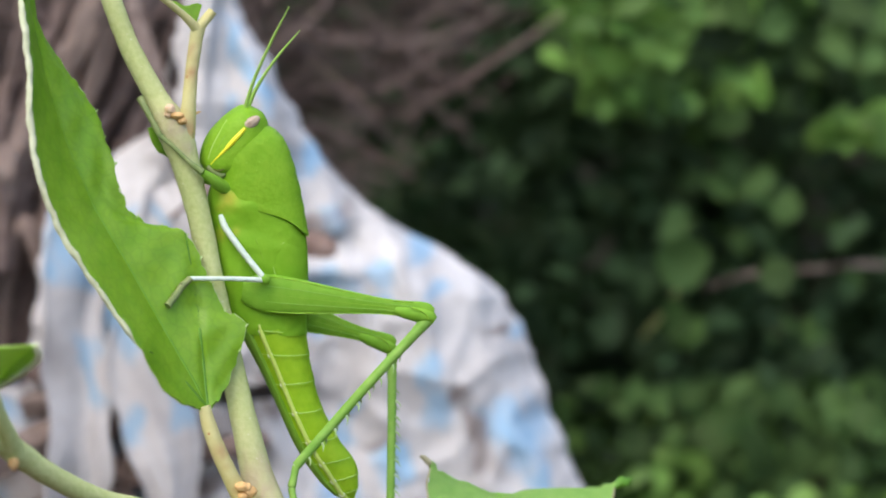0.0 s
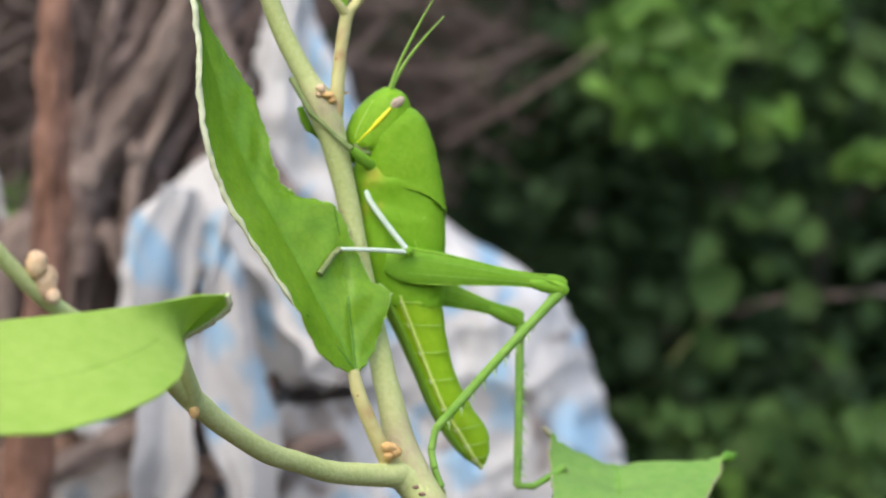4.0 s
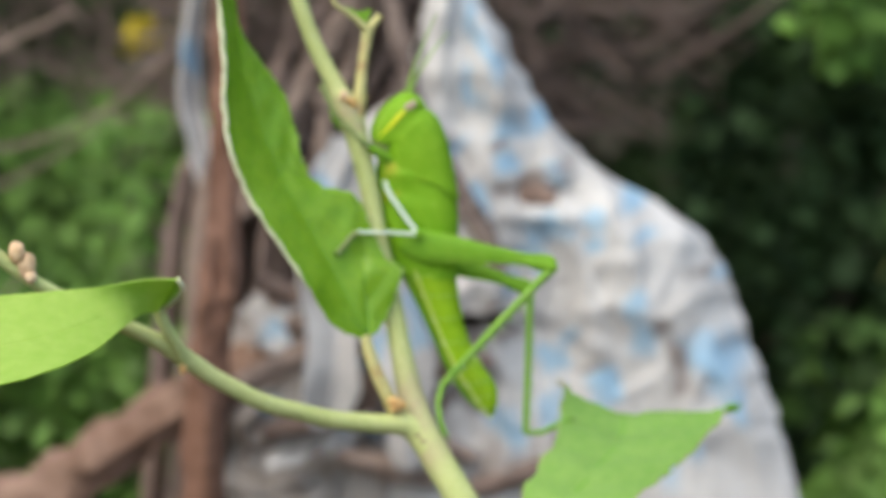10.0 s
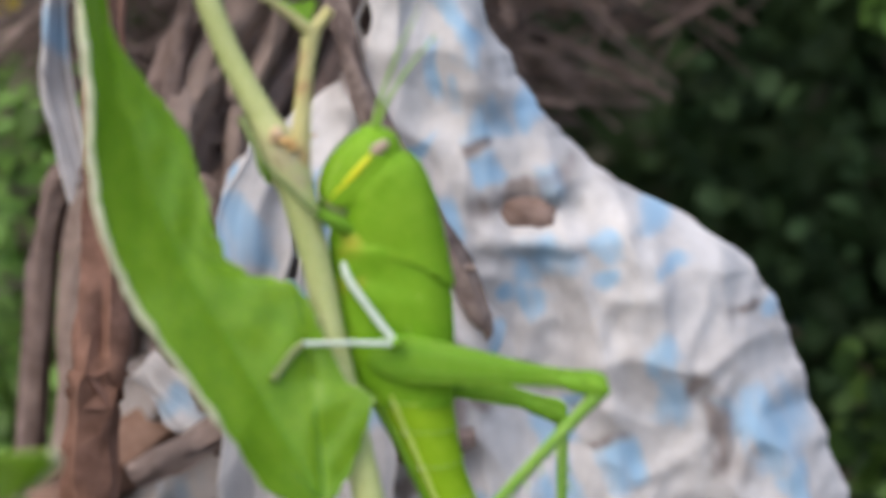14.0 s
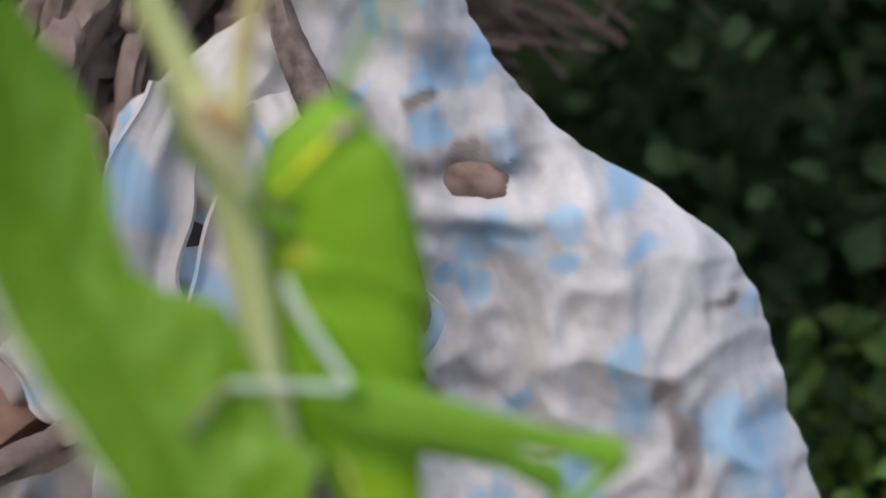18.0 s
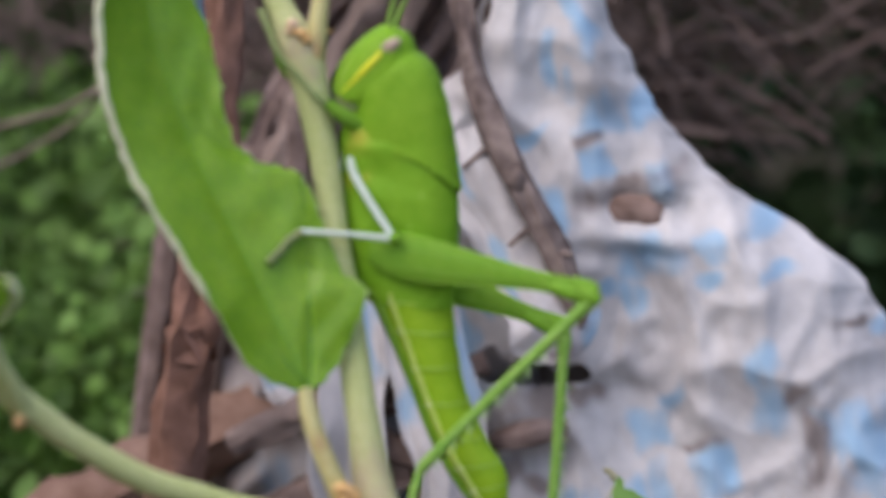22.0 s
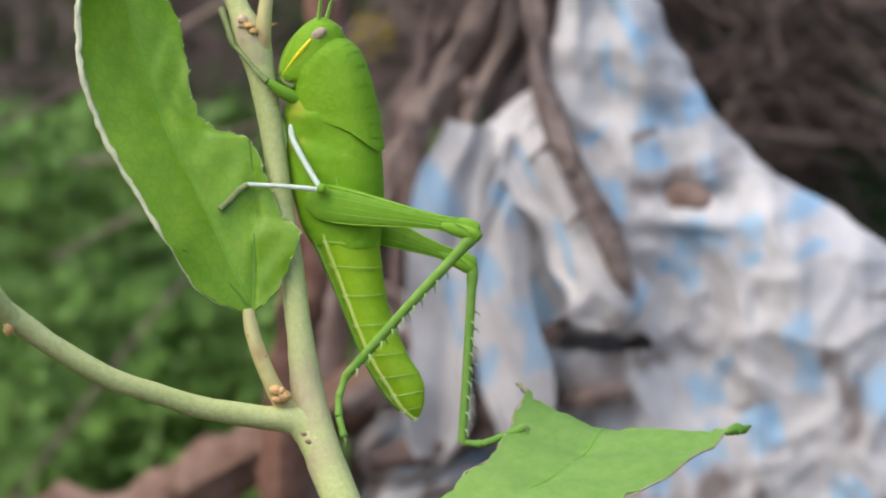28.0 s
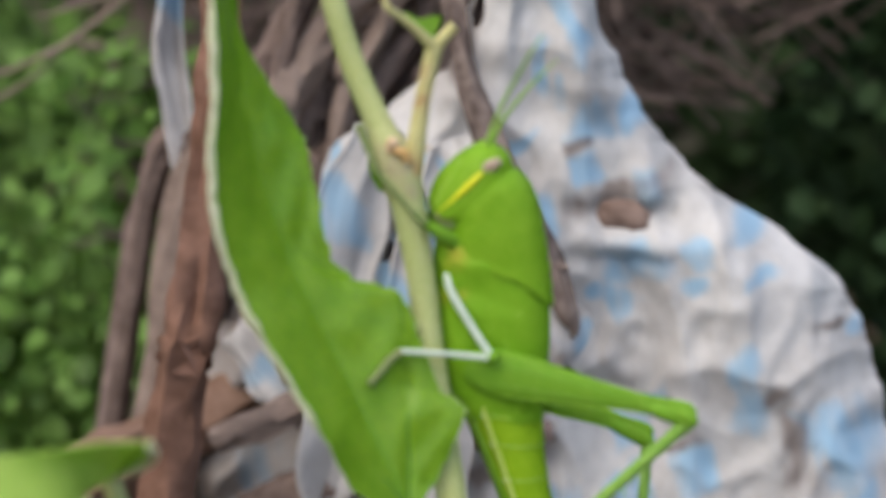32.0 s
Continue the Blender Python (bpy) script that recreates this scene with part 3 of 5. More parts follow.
def sack():
    root = thing("draped_sack", (10, 140, -300), "crumpled dirty white sack cloth with faded blue print, draped over sticks", "sack")
    cloth("cloth", sack_place, 220, 230, root, BLUE, DIRT_SHADE, "", 0.0, torn)
    # inner layer set behind the gaps, its shade put into the colour by 0.8
    cloth("dark_back_layer", sack_back, 40, 50, root, BLUE, DIRT_SHADE, "shaded inner layer of the sack", 0.8)
    for k, (line, wide, fold, blue) in enumerate((
            ([(-10, 127, 0), (-6.5, 124, -9), (-0.5, 122, -18), (4.5, 120, -26), (8.0, 121, -33)], 7.4, 1.8, [(13, -29, 2.5, 3), (-10, -6, 1.2, 4), (-2, -21, 1.5, 4)]),
            ([(-22, 129, 0), (-25, 126, -12), (-26, 125, -24), (-25, 125, -36), (-25, 124, -48), (-27, 126, -60)], 6.6, 2.4, [(-28, -11, 3.0, 5), (-25.5, -16, 3, 3), (-23, -32, 1.8, 6)]),
            ([(-12, 128, -5), (-14, 124, -18), (-14.5, 122, -30), (-11, 122, -42), (-9, 122, -54), (-9, 124, -68)], 6.6, 2.2, [(-17.2, -25, 3.2, 4.5), (-14, -13, 2.0, 4), (-8, -36, 1.8, 6), (-16, -42, 1.5, 3)]),
            ([(-58, 154, 28), (-59.5, 156, 10), (-57, 155, -4), (-54, 154, -16), (-53, 154, -34)], 2.3, 0.8, [(-58, 14, 3, 5), (-54, -22, 2, 6)]))):
        cloth("cloth_strip", strip_place(line, wide, fold, k * 3.1), 24, 60, root, blue, [(line[-1][0], line[-1][2], 4, 2)], "torn hanging strip of the cloth", 0.14)
    heap = thing("cloth_heap", (-30, 140, -300), "grey dirty cloth crumpled among bark and wood", "cloth")

    def low(u, v):
        z = -36 - 60 * v if v < 0.8 else -84 - (v - 0.8) * 1080
        x = -52 + (52 + 0.1 * max(0, -z - 30)) * u + 4 * noise.noise(Vector((v * 6, 1, 1)))
        y = 146 - 0.10 * (-z - 34) + 6 * noise.noise(Vector((x * 0.09, z * 0.09, 4))) - 5 * ridge(x * 0.07, z * 0.09, 8) + 10 * abs(2 * u - 1) ** 4 + 10 * (v < 0.06)
        return x, y, z + 4 * noise.noise(Vector((u * 4, 0, 2))) * (1 - v)
    # 0.55 is grime together with the shade of hollows, put into the colour
    cloth("cloth", low, 90, 90, heap, [(-38.5, -38, 3, 3), (-20.7, -48, 3.5, 3), (-15, -60, 4, 4), (-38, -62, 3, 5)], [(-25, -42, 6, 3), (-12, -50, 4, 3), (-35, -52, 6, 3), (-22, -66, 8, 3)], "", 0.55)
    for k, line in enumerate(([(-44, 138, -36), (-38, 134, -41), (-31, 133, -44), (-24, 136, -50)], [(-18, 138, -54), (-22, 133, -60), (-30, 132, -66), (-40, 135, -70)])):
        cloth("cloth_fold", strip_place(line, 3.6, 1.4, 20 + 3.7 * k), 20, 40, heap, [(line[1][0], line[1][2], 3, 2.5)], [(line[2][0], line[2][2], 3, 2)], "pale crumpled fold of the heap", 0.12)


sack()


# ---- sticks, post, log ----
def stick(name, pts, label, material, seed=0, n=90, seg=16, group="", category="stick"):
    root = thing(name, (pts[-1][0], pts[-1][1], -300), label, category, group)
    part("bark", tube(pts, n, seg, None, 0.05, seed, 0.6), material, root)
    return root


rs = random.Random(11)
stick("post", [(-44.5, 118, 60, 2.4), (-45.5, 116, 10, 3.0), (-47, 112, -30, 3.6), (-49, 110, -60, 4.2), (-54, 108, -305, 6)], "upright reddish-brown wooden post beside the sack", M_POST, 1, category="post")
stick("log", [(-24, 158, -38, 4.5), (-60, 138, -60, 5.6), (-85, 132, -76, 6.2), (-140, 150, -112, 7.0), (-200, 160, -300, 7.0)], "reddish-brown log leaning across the sticks", M_LOG, 2, category="log")
branch = stick("leaning_branch", [(-20, 150, 48, 1.3), (-14, 138, 24, 1.6), (-9.4, 128, 9, 1.75), (-4.6, 123, -0.6, 2.1), (1.6, 120.5, -11.2, 1.9), (6.2, 119.5, -19, 2.1), (8.9, 119, -24.2, 1.5), (10.2, 119.5, -26.4, 0.6)], "thin dark grey-brown branch with broken twigs lying over the cloth", M_BRANCH, 3)
for at, to, r in (((-4.4, 122, -1.0), (-9.6, 122.5, -5.6), 0.8), ((2.4, 119.5, -12.4), (-1.6, 118.6, -16.4), 0.7), ((5.4, 119.0, -17.6), (8.0, 117.2, -17.0), 0.75)):
    part("twig_stub", tube([(*at, r), (*[(a + b) / 2 + 0.4 for a, b in zip(at, to)], r * 0.8), (*to, r * 0.45)], 12, 8, None, 0.1, 6, 0.3), M_BRANCH, branch)
part("knot", blob((-1.2, 119.6, -6.4), (1.7, 1.3, 1.9), 12, 5, 0.2), M_BRANCH, branch)
part("broken_end", tube([(9.2, 119.0, -24.8, 1.3), (9.9, 119.2, -26.6, 0.9), (9.7, 119.5, -28.2, 0.15)], 8, 8, None, 0.2, 9, 0.3), M_WOODP, branch)
for k, (x0, x1, x2, y0, r, pale) in enumerate(((-30, -40, -50, 150, 3.0, 1), (-24, -34, -44, 158, 2.4, 0), (-36, -46, -58, 156, 2.2, 0), (-20, -25, -31, 156, 2.2, 0), (-27, -30, -34, 150, 1.6, 1), (-14, -17, -22, 158, 2.0, 0),
        (-10, -14, -20, 162, 2.6, 0), (-33, -38, -45, 164, 2.8, 0), (-18, -28, -40, 166, 2.0, 1), (-42, -40, -37, 148, 1.5, 0), (-12, -21, -32, 170, 2.8, 0), (-6, -10, -13, 160, 1.6, 0))):
    j = [rs.uniform(-0.8, 0.8) for _ in range(4)]
    ways = [rs.uniform(-1.4, 1.4) for _ in range(4)]
    bundled = stick("dry_stick", [(x0 + 14 + j[0] + ways[0], y0, 60, r * 0.85), (x0 + 7 + j[1], y0, 30, r), (x0 * 0.6 + x1 * 0.4 + 3 + ways[1], y0 + 3, 14, r * 0.95), (x1 + j[2], y0 + 2, 0, r * 1.05), (x1 * 0.5 + x2 * 0.5 + ways[2], y0 - 2, -17, r * 1.0), (x2 - 6 + j[3], y0, -35, r * 1.1), (x2 - 26, y0, -305, r * 1.4)],
          "pale weathered stick in a leaning bundle" if pale else "weathered brown stick in a leaning bundle", M_WOODP if pale else M_WOOD, 20 + k, group="leaning sticks")
    part("knot", blob((x1 + j[2], y0 + 2 - 0.5 * r, 1.0 + 3 * ways[0]), (r * 1.05, r * 0.9, r * 1.3), 10, 30 + k, 0.25), M_WOODP if pale else M_WOOD, bundled)
    side = 1 if ways[3] > 0 else -1
    part("twig_stub", tube([(x0 + 6, y0 + 0.5, 26, r * 0.5), (x0 + 6 + side * 3.2, y0 - 1.5, 29, r * 0.4), (x0 + 6 + side * 5.4, y0 - 2.4, 33, r * 0.2)], 8, 7, None, 0.1, 50 + k), M_WOODP if pale else M_WOOD, bundled)
knot = thing("wood_stub", (17.4, 142, -12.5), "brown stub of wood poking through the cloth", "wood stub")
lump = blob((15.6, 135.6, -12.2), (6.0, 3.4, 3.1), 28)
for v in lump.verts:
    q = v.co * 1000
    v.co += (v.co - P(15.6, 135.6, -12.2)) * (0.28 * noise.noise(q * 0.28) + 0.14 * noise.noise(q * 0.9)) + Vector((0, 0, -0.00012 * (q.x - 17.4)))
part("bark", lump, M_STUB, knot)
part("broken_end", tube([(11.0, 135.4, -12.4, 1.5), (9.0, 135.8, -12.6, 1.1), (7.4, 136.4, -12.8, 0.4)], 10, 10, None, 0.15, 4, 0.4), M_STUB, knot)
for k, (x, z, dx, dz, r) in enumerate(((-24, -36, 11, 3.5, 2.3), (-31, -34, 10, -5, 1.8), (-15, -41, 10, 5, 1.9), (-36, -47, 9, 5, 2.2), (-20, -50, 13, -4, 2.3), (-28, -58, 12, 4, 2.5), (-6, -62, 10, -4, 2.0), (2, -47, 6, 1.4, 1.7), (12, -70, 9, 3, 2.0), (-14, -68, 10, -2, 2.2))):
    stick("bark_chunk", [(x - dx, 129, z - dz, r * 0.75), (x, 127.5, z + 0.3, r * 1.1), (x + dx, 128, z + dz, r * 0.8)], "rough brown bark chunk in the heap", M_WOOD if k % 3 else M_MIDW, 60 + k, 24, 14, "bark chunks", "bark")
for k, pts in enumerate(([(-170, 230, -22, 1.2), (-99, 200, -9, 1.1), (-69, 190, 13, 0.8), (-55, 185, 30, 0.6)], [(-150, 215, -40, 1.0), (-99, 200, -14, 0.8), (-82, 196, 1, 0.6)], [(-91, 205, 2, 0.6), (-73, 200, 10, 0.7), (-50, 190, 24, 0.7)],
        [(-190, 215, -20, 1.6), (-154, 200, -8, 1.5), (-125, 195, 5, 1.2), (-90, 185, 22, 0.9)], [(-150, 185, -98, 1.2), (-138, 180, -84, 1.1), (-113, 180, -52, 0.9), (-100, 182, -36, 0.6)])):
    stick("bare_twig", [(x, y, z, r * 0.55) for x, y, z, r in pts], "pale bare twig standing over the weeds", M_WOODP, 80 + k, 12, 7, "bare twigs", "twig")


stick("bare_twig", [(114, 246, -34, 0.4), (123, 241, -30.4, 0.5), (138, 239, -28.8, 0.55), (156, 240, -28.4, 0.5), (190, 252, -40, 0.6)], "grey bare twig crossing the dark hedge", M_BRANCH, 95, 30, 8, "bare twigs", "twig")


def brush(x0, x1, y0, y1, z0, z1, count, seed, label):
    """Dry brown brush: many thin twigs."""
    rnd = random.Random(seed)
    bm = bmesh.new()
    for k in range(count):
        x, y, z = rnd.uniform(x0, x1), rnd.uniform(y0, y1), rnd.uniform(z0, z1)
        if x > 30 + 0.5 * z and z < 5:
            continue
        d = Vector((rnd.gauss(0, 1), rnd.gauss(0, 0.4), rnd.gauss(0.3, 0.7))).normalized() * rnd.uniform(8, 26)
        r = rnd.uniform(0.25, 0.8)
        if x > 18 and abs(d.z) > 0.7 * d.length:
            continue
        tube([(x - d.x, y - d.y, z - d.z, r), (x + rnd.uniform(-3, 3), y, z, r), (x + d.x, y + d.y, z + d.z, r * 0.6)], 4, 5, bm)
    tagged(part("dry_brush", bm, M_TWIG), label, "brush", "", "stuff")


brush(-80, 62, 220, 310, -55, 72, 2200, 5, "tangle of dry brown twigs behind the sack")
brush(-260, -70, 290, 400, -6, 60, 640, 6, "dry brown brush above the weeds")


# ---- the plant ----
plant = thing("plant_stem", (70, -52, -300), "pale green upright plant stem with side branches and chewed leaves", "plant")
stain(part("main_stem", tube([(70, -52, -302, 3.2), (58, -45, -190, 3.0), (40, -33, -105, 2.8), (27, -23.5, -70, 2.6), (18.5, -17.2, -55.5, 2.5), (13, -13, -47, 2.45), (8.5, -10, -40.5, 2.35), (2.6, -5.4, -32.2, 2.4), (-0.4, -2.5, -25.8, 2.1), (-2.3, -0.8, -18.4, 1.65), (-4.2, 1, -10.1, 1.55), (-6.2, 2, -1.6, 1.5),
     (-7.9, 3, 6.8, 1.5), (-9.6, 3.6, 13.5, 1.75), (-10.8, 4.0, 17.2, 2.15), (-11.9, 4.3, 19.4, 2.0), (-13.6, 5, 22.4, 1.42), (-16.9, 6, 28.7, 1.3), (-19.3, 6.5, 35, 1.25), (-24, 8, 47, 1.15), (-33, 10, 75, 0.8)], 110, 18, None, 0.03, 1), M_STEM, plant), [(-1, -4.5, -26, 5.5), (-11, 2.5, 19, 2.8), (3, -7, -33, 2.5), (-9.5, 2, 16.5, 1.5)])
stain(part("leaf_stalk", tube([(-10.0, 3.6, 16.0, 1.35), (-9.6, 3.7, 18.4, 1.15), (-9.4, 3.8, 20.5, 0.98), (-9.1, 4.2, 24.5, 0.85), (-8.6, 4.5, 28.5, 0.85), (-8.2, 4.6, 30.8, 0.95)], 20, 12, None, 0.03, 2), M_PET, plant, "pale yellowish upper leaf stalk"), [(-9.0, 3.5, 25, 1.0), (-9.8, 2.6, 18, 1.5), (-9.2, 3.6, 28, 0.8)])
part("leaf_stalk", tube([(-8.3, 4.6, 30.6, 0.75), (-7.4, 4.7, 31.6, 0.65), (-6.4, 4.8, 32.8, 0.6)], 8, 10, None, 0.03, 2), M_PET, plant)
part("leaf_stalk", tube([(-8.4, 4.3, 30.6, 0.7), (-10, 3.2, 32.2, 0.5), (-11.8, 2.0, 33.7, 0.4), (-13.0, 1.0, 34.6, 0.35), (-13.4, 1.2, 35.6, 0.25), (-12.9, 1.4, 36.0, 0.15)], 14, 10, None, 0.05, 2), M_PET, plant)
part("leaf_remnant", sheet([[(-8.6 - 3.6 * s + (4.4 * s * u), 3.6 - 1.6 * s + 3.2 * s * u, 31.0 + 2.9 * s - 0.5 * s * u + 0.25 * math.sin(9 * u) * s) for u in np.linspace(0, 1, 9)] for s in np.linspace(0.05, 1, 7)], 0.2), M_LEAF, plant, "small green remnant of an eaten leaf")
stain(part("leaf_stalk", tube([(-1.6, -4.5, -28.4, 1.35), (-2.8, -5.3, -26.6, 1.25), (-4.0, -5.6, -24.4, 1.1), (-5.6, -5.7, -21, 1.0), (-6.8, -5.5, -17.9, 0.95), (-7.5, -5.2, -15.2, 0.75)], 30, 12, None, 0.03, 3), M_PET, plant), [(-5.6, -6.4, -20.6, 0.9), (-4.8, -6.2, -22.6, 0.5), (-2.9, -6, -26, 1.5)])
side_branch = part("side_branch", tube([(1.2, -3.8, -29.6, 1.3), (-1.5, -5.4, -28.8, 1.6), (-5, -6.7, -28.5, 1.5), (-11.7, -10, -27.2, 1.4), (-16.5, -13, -25.3, 1.35), (-21.2, -16, -23.3, 1.35), (-27.3, -19.6, -19.1, 1.35), (-31.5, -22.2, -15.4, 1.45), (-35.4, -25.5, -11.9, 1.2), (-40.9, -30.5, -8, 1.1), (-52, -37, 0, 1.0), (-62, -43, 12, 0.8)], 48, 14, None, 0.03, 4), M_STEM, plant)
part("stem_node", tube([(-4.6, -6.5, -28.5, 1.3), (-2.4, -5.7, -28.75, 1.66), (-0.6, -4.95, -29.2, 1.95), (1.0, -4.75, -30.5, 2.2), (2.5, -5.4, -32.1, 2.36), (4.6, -7.0, -35.0, 2.2)], 24, 18, None, 0.02, 3), M_STEM, plant, "swollen node where the side branch leaves the stem")
part("side_twig", tube([(-31.3, -22.4, -15.8, 1.35), (-32.0, -24.2, -13.4, 1.05), (-33.1, -25.6, -10.6, 0.92), (-34.0, -26.8, -7.4, 0.9)], 16, 12, None, 0.03, 5), M_STEM, side_branch)
M_BUDP = mat("bud_peach", (0.60, 0.38, 0.21), (0.72, 0.52, 0.34), 0.7, 1200, 0.7, 0.2, 0.0, 200)
for at, r, sd, pale in (((-11.7, 2.3, 20.7), (0.62, 0.7, 0.62), 1, 1), ((-11.9, 2.4, 20.1), (0.5, 0.55, 0.5), 8, 1), ((-10.6, 2.1, 19.9), (0.62, 0.6, 0.42), 2, 0), ((-10.2, 2.2, 19.3), (0.55, 0.55, 0.45), 3, 0), ((-11.2, 2.2, 20.0), (0.45, 0.5, 0.4), 9, 0),
        ((-2.9, -7.0, -24.9), (0.8, 0.7, 0.6), 4, 0), ((-1.9, -6.6, -25.6), (0.8, 0.8, 0.7), 5, 0), ((-2.8, -6.9, -26.1), (0.6, 0.7, 0.5), 6, 0), ((-2.2, -6.9, -25.0), (0.5, 0.6, 0.5), 10, 0), ((-31.4, -23.4, -16.8), (0.6, 0.6, 0.8), 7, 0), ((-50.4, -37.0, 0.6), (1.3, 1.1, 1.9), 11, 1), ((-51.4, -37.8, 2.6), (1.1, 1.0, 1.5), 12, 1), ((-49.6, -37.6, -1.0), (0.8, 0.8, 0.9), 13, 1)):
    part("bud", blob(at, [1.05 * v for v in r], 18, sd, 0.12), M_BUDP if pale else M_BUD, side_branch if at[0] < -30 else plant, "small peach-coloured leaf bud" if pale else "small orange-brown leaf bud")
part("thorn", tube([(-8.7, 4.2, 20.0, 0.2), (-8.2, 4.2, 20.2, 0.15), (-7.8, 4.2, 20.3, 0.05)], 6, 6), M_BUD, plant)
for at in ((0.9, -6.75, -30.2), (1.7, -7.3, -31.0)):
    part("stem_scar", blob(at, (0.5, 0.35, 0.3), 8, 3, 0.2), M_LOG, plant)

E_L = [(-7.6, -5.3, -15.7), (-10.3, -8.0, -14.3), (-12.7, -10.0, -12.3), (-15.2, -11.8, -7.2), (-17.6, -11.8, -3.7), (-20.1, -11.7, -0.1), (-24.2, -11.7, 6.1), (-26.3, -11.6, 10.6), (-27.8, -11.2, 16.3), (-28.3, -10.5, 21.2), (-28.3, -9.4, 26.0), (-28.9, -8.0, 30.9), (-29.8, -6.0, 36.1), (-31, -2.5, 45), (-32, 1, 54)]
E_R = [(-6.7, -5.2, -15.7), (-4.8, -3.0, -13.3), (-3.6, -2.0, -10.5), (-2.2, -0.9, -5.4), (-5.0, -0.6, -4.0), (-7.0, -0.2, -0.1), (-8.1, 0.1, 3.3), (-10.3, 0.3, 6.0), (-14.7, 0.6, 6.5), (-17.0, 0.2, 8.5), (-18.2, 0.2, 11.8), (-18.9, 1.2, 15.1), (-20.3, 2.3, 19.2), (-22.0, 3.4, 22.1), (-23.6, 2.8, 24.3), (-26.1, 2.2, 27.8), (-28.0, 2.0, 30.6), (-28.4, 1.0, 35.5), (-31, 1, 45), (-32, 1.2, 54)]
E_M = [(-7.2, -5.2, -15.7), (-8.5, -4.8, -12.7), (-12.4, -4.5, -6.0), (-17.1, -4.2, 2.4), (-21.0, -3.5, 9.0), (-24.5, -2.5, 17.3), (-27.1, -2.0, 25.6), (-28.7, -1.2, 33), (-30.6, 0.2, 45), (-32, 1.1, 54)]


def by_length(pts, n):
    """Points of a polyline at even steps of its length."""
    p = np.array(pts, float)
    d = np.r_[0, np.cumsum(np.linalg.norm(np.diff(p, axis=0), axis=1))]
    return np.array([[np.interp(s, d, p[:, k]) for k in range(3)] for s in np.linspace(0, d[-1], n)])


def leaf_blade(left, mid, right, n, half, cup, seed, thick, parent, name="leaf_blade", rag=0.1, label=""):
    """A blade between two edges and a midrib, cupped, quilted between its side veins, with a ragged edge."""
    rnd = random.Random(seed)
    grid = []
    for i in range(n):
        row = []
        for k in range(-half, half + 1):
            f = abs(k) / half
            e = right[i] if k > 0 else left[i]
            p = mid[i] + (e - mid[i]) * f
            nrm = np.array(cup)
            grown = min(1.0, i / 22)
            q = (math.sin(math.pi * f) * 0.9 + 0.36 * math.sin(0.6 * i - 0.54 * abs(k) * 18 / half) * math.sin(math.pi * f)) * grown
            p = p + nrm * q + np.array([0, 0.5 * grown * noise.noise(Vector((i * 0.12, f * 2.4 * (1 if k > 0 else -1), seed))), 0])
            groove = 0.5 * math.exp(-(f * 5) ** 2) * grown
            if p[2] < 6:
                groove += 0.55 * math.exp(-((p[0] - np.interp(p[2], (-15.4, -11.3, -5.2, 0.2, 5.6), (-7.1, -7.5, -8.1, -8.9, -9.8))) / 0.45) ** 2) * min(1.0, (6 - p[2]) / 4)
            p = p + np.array([0, groove, 0])
            if abs(k) == half:
                r = rag * (2.4 if k > 0 else 1)
                p = p + np.array([rnd.uniform(-r, r), 0, rnd.uniform(-r, r)])
            row.append(tuple(p))
        grid.append(row)
    part(name, sheet(grid, thick), M_LEAF, parent, label)
    return grid


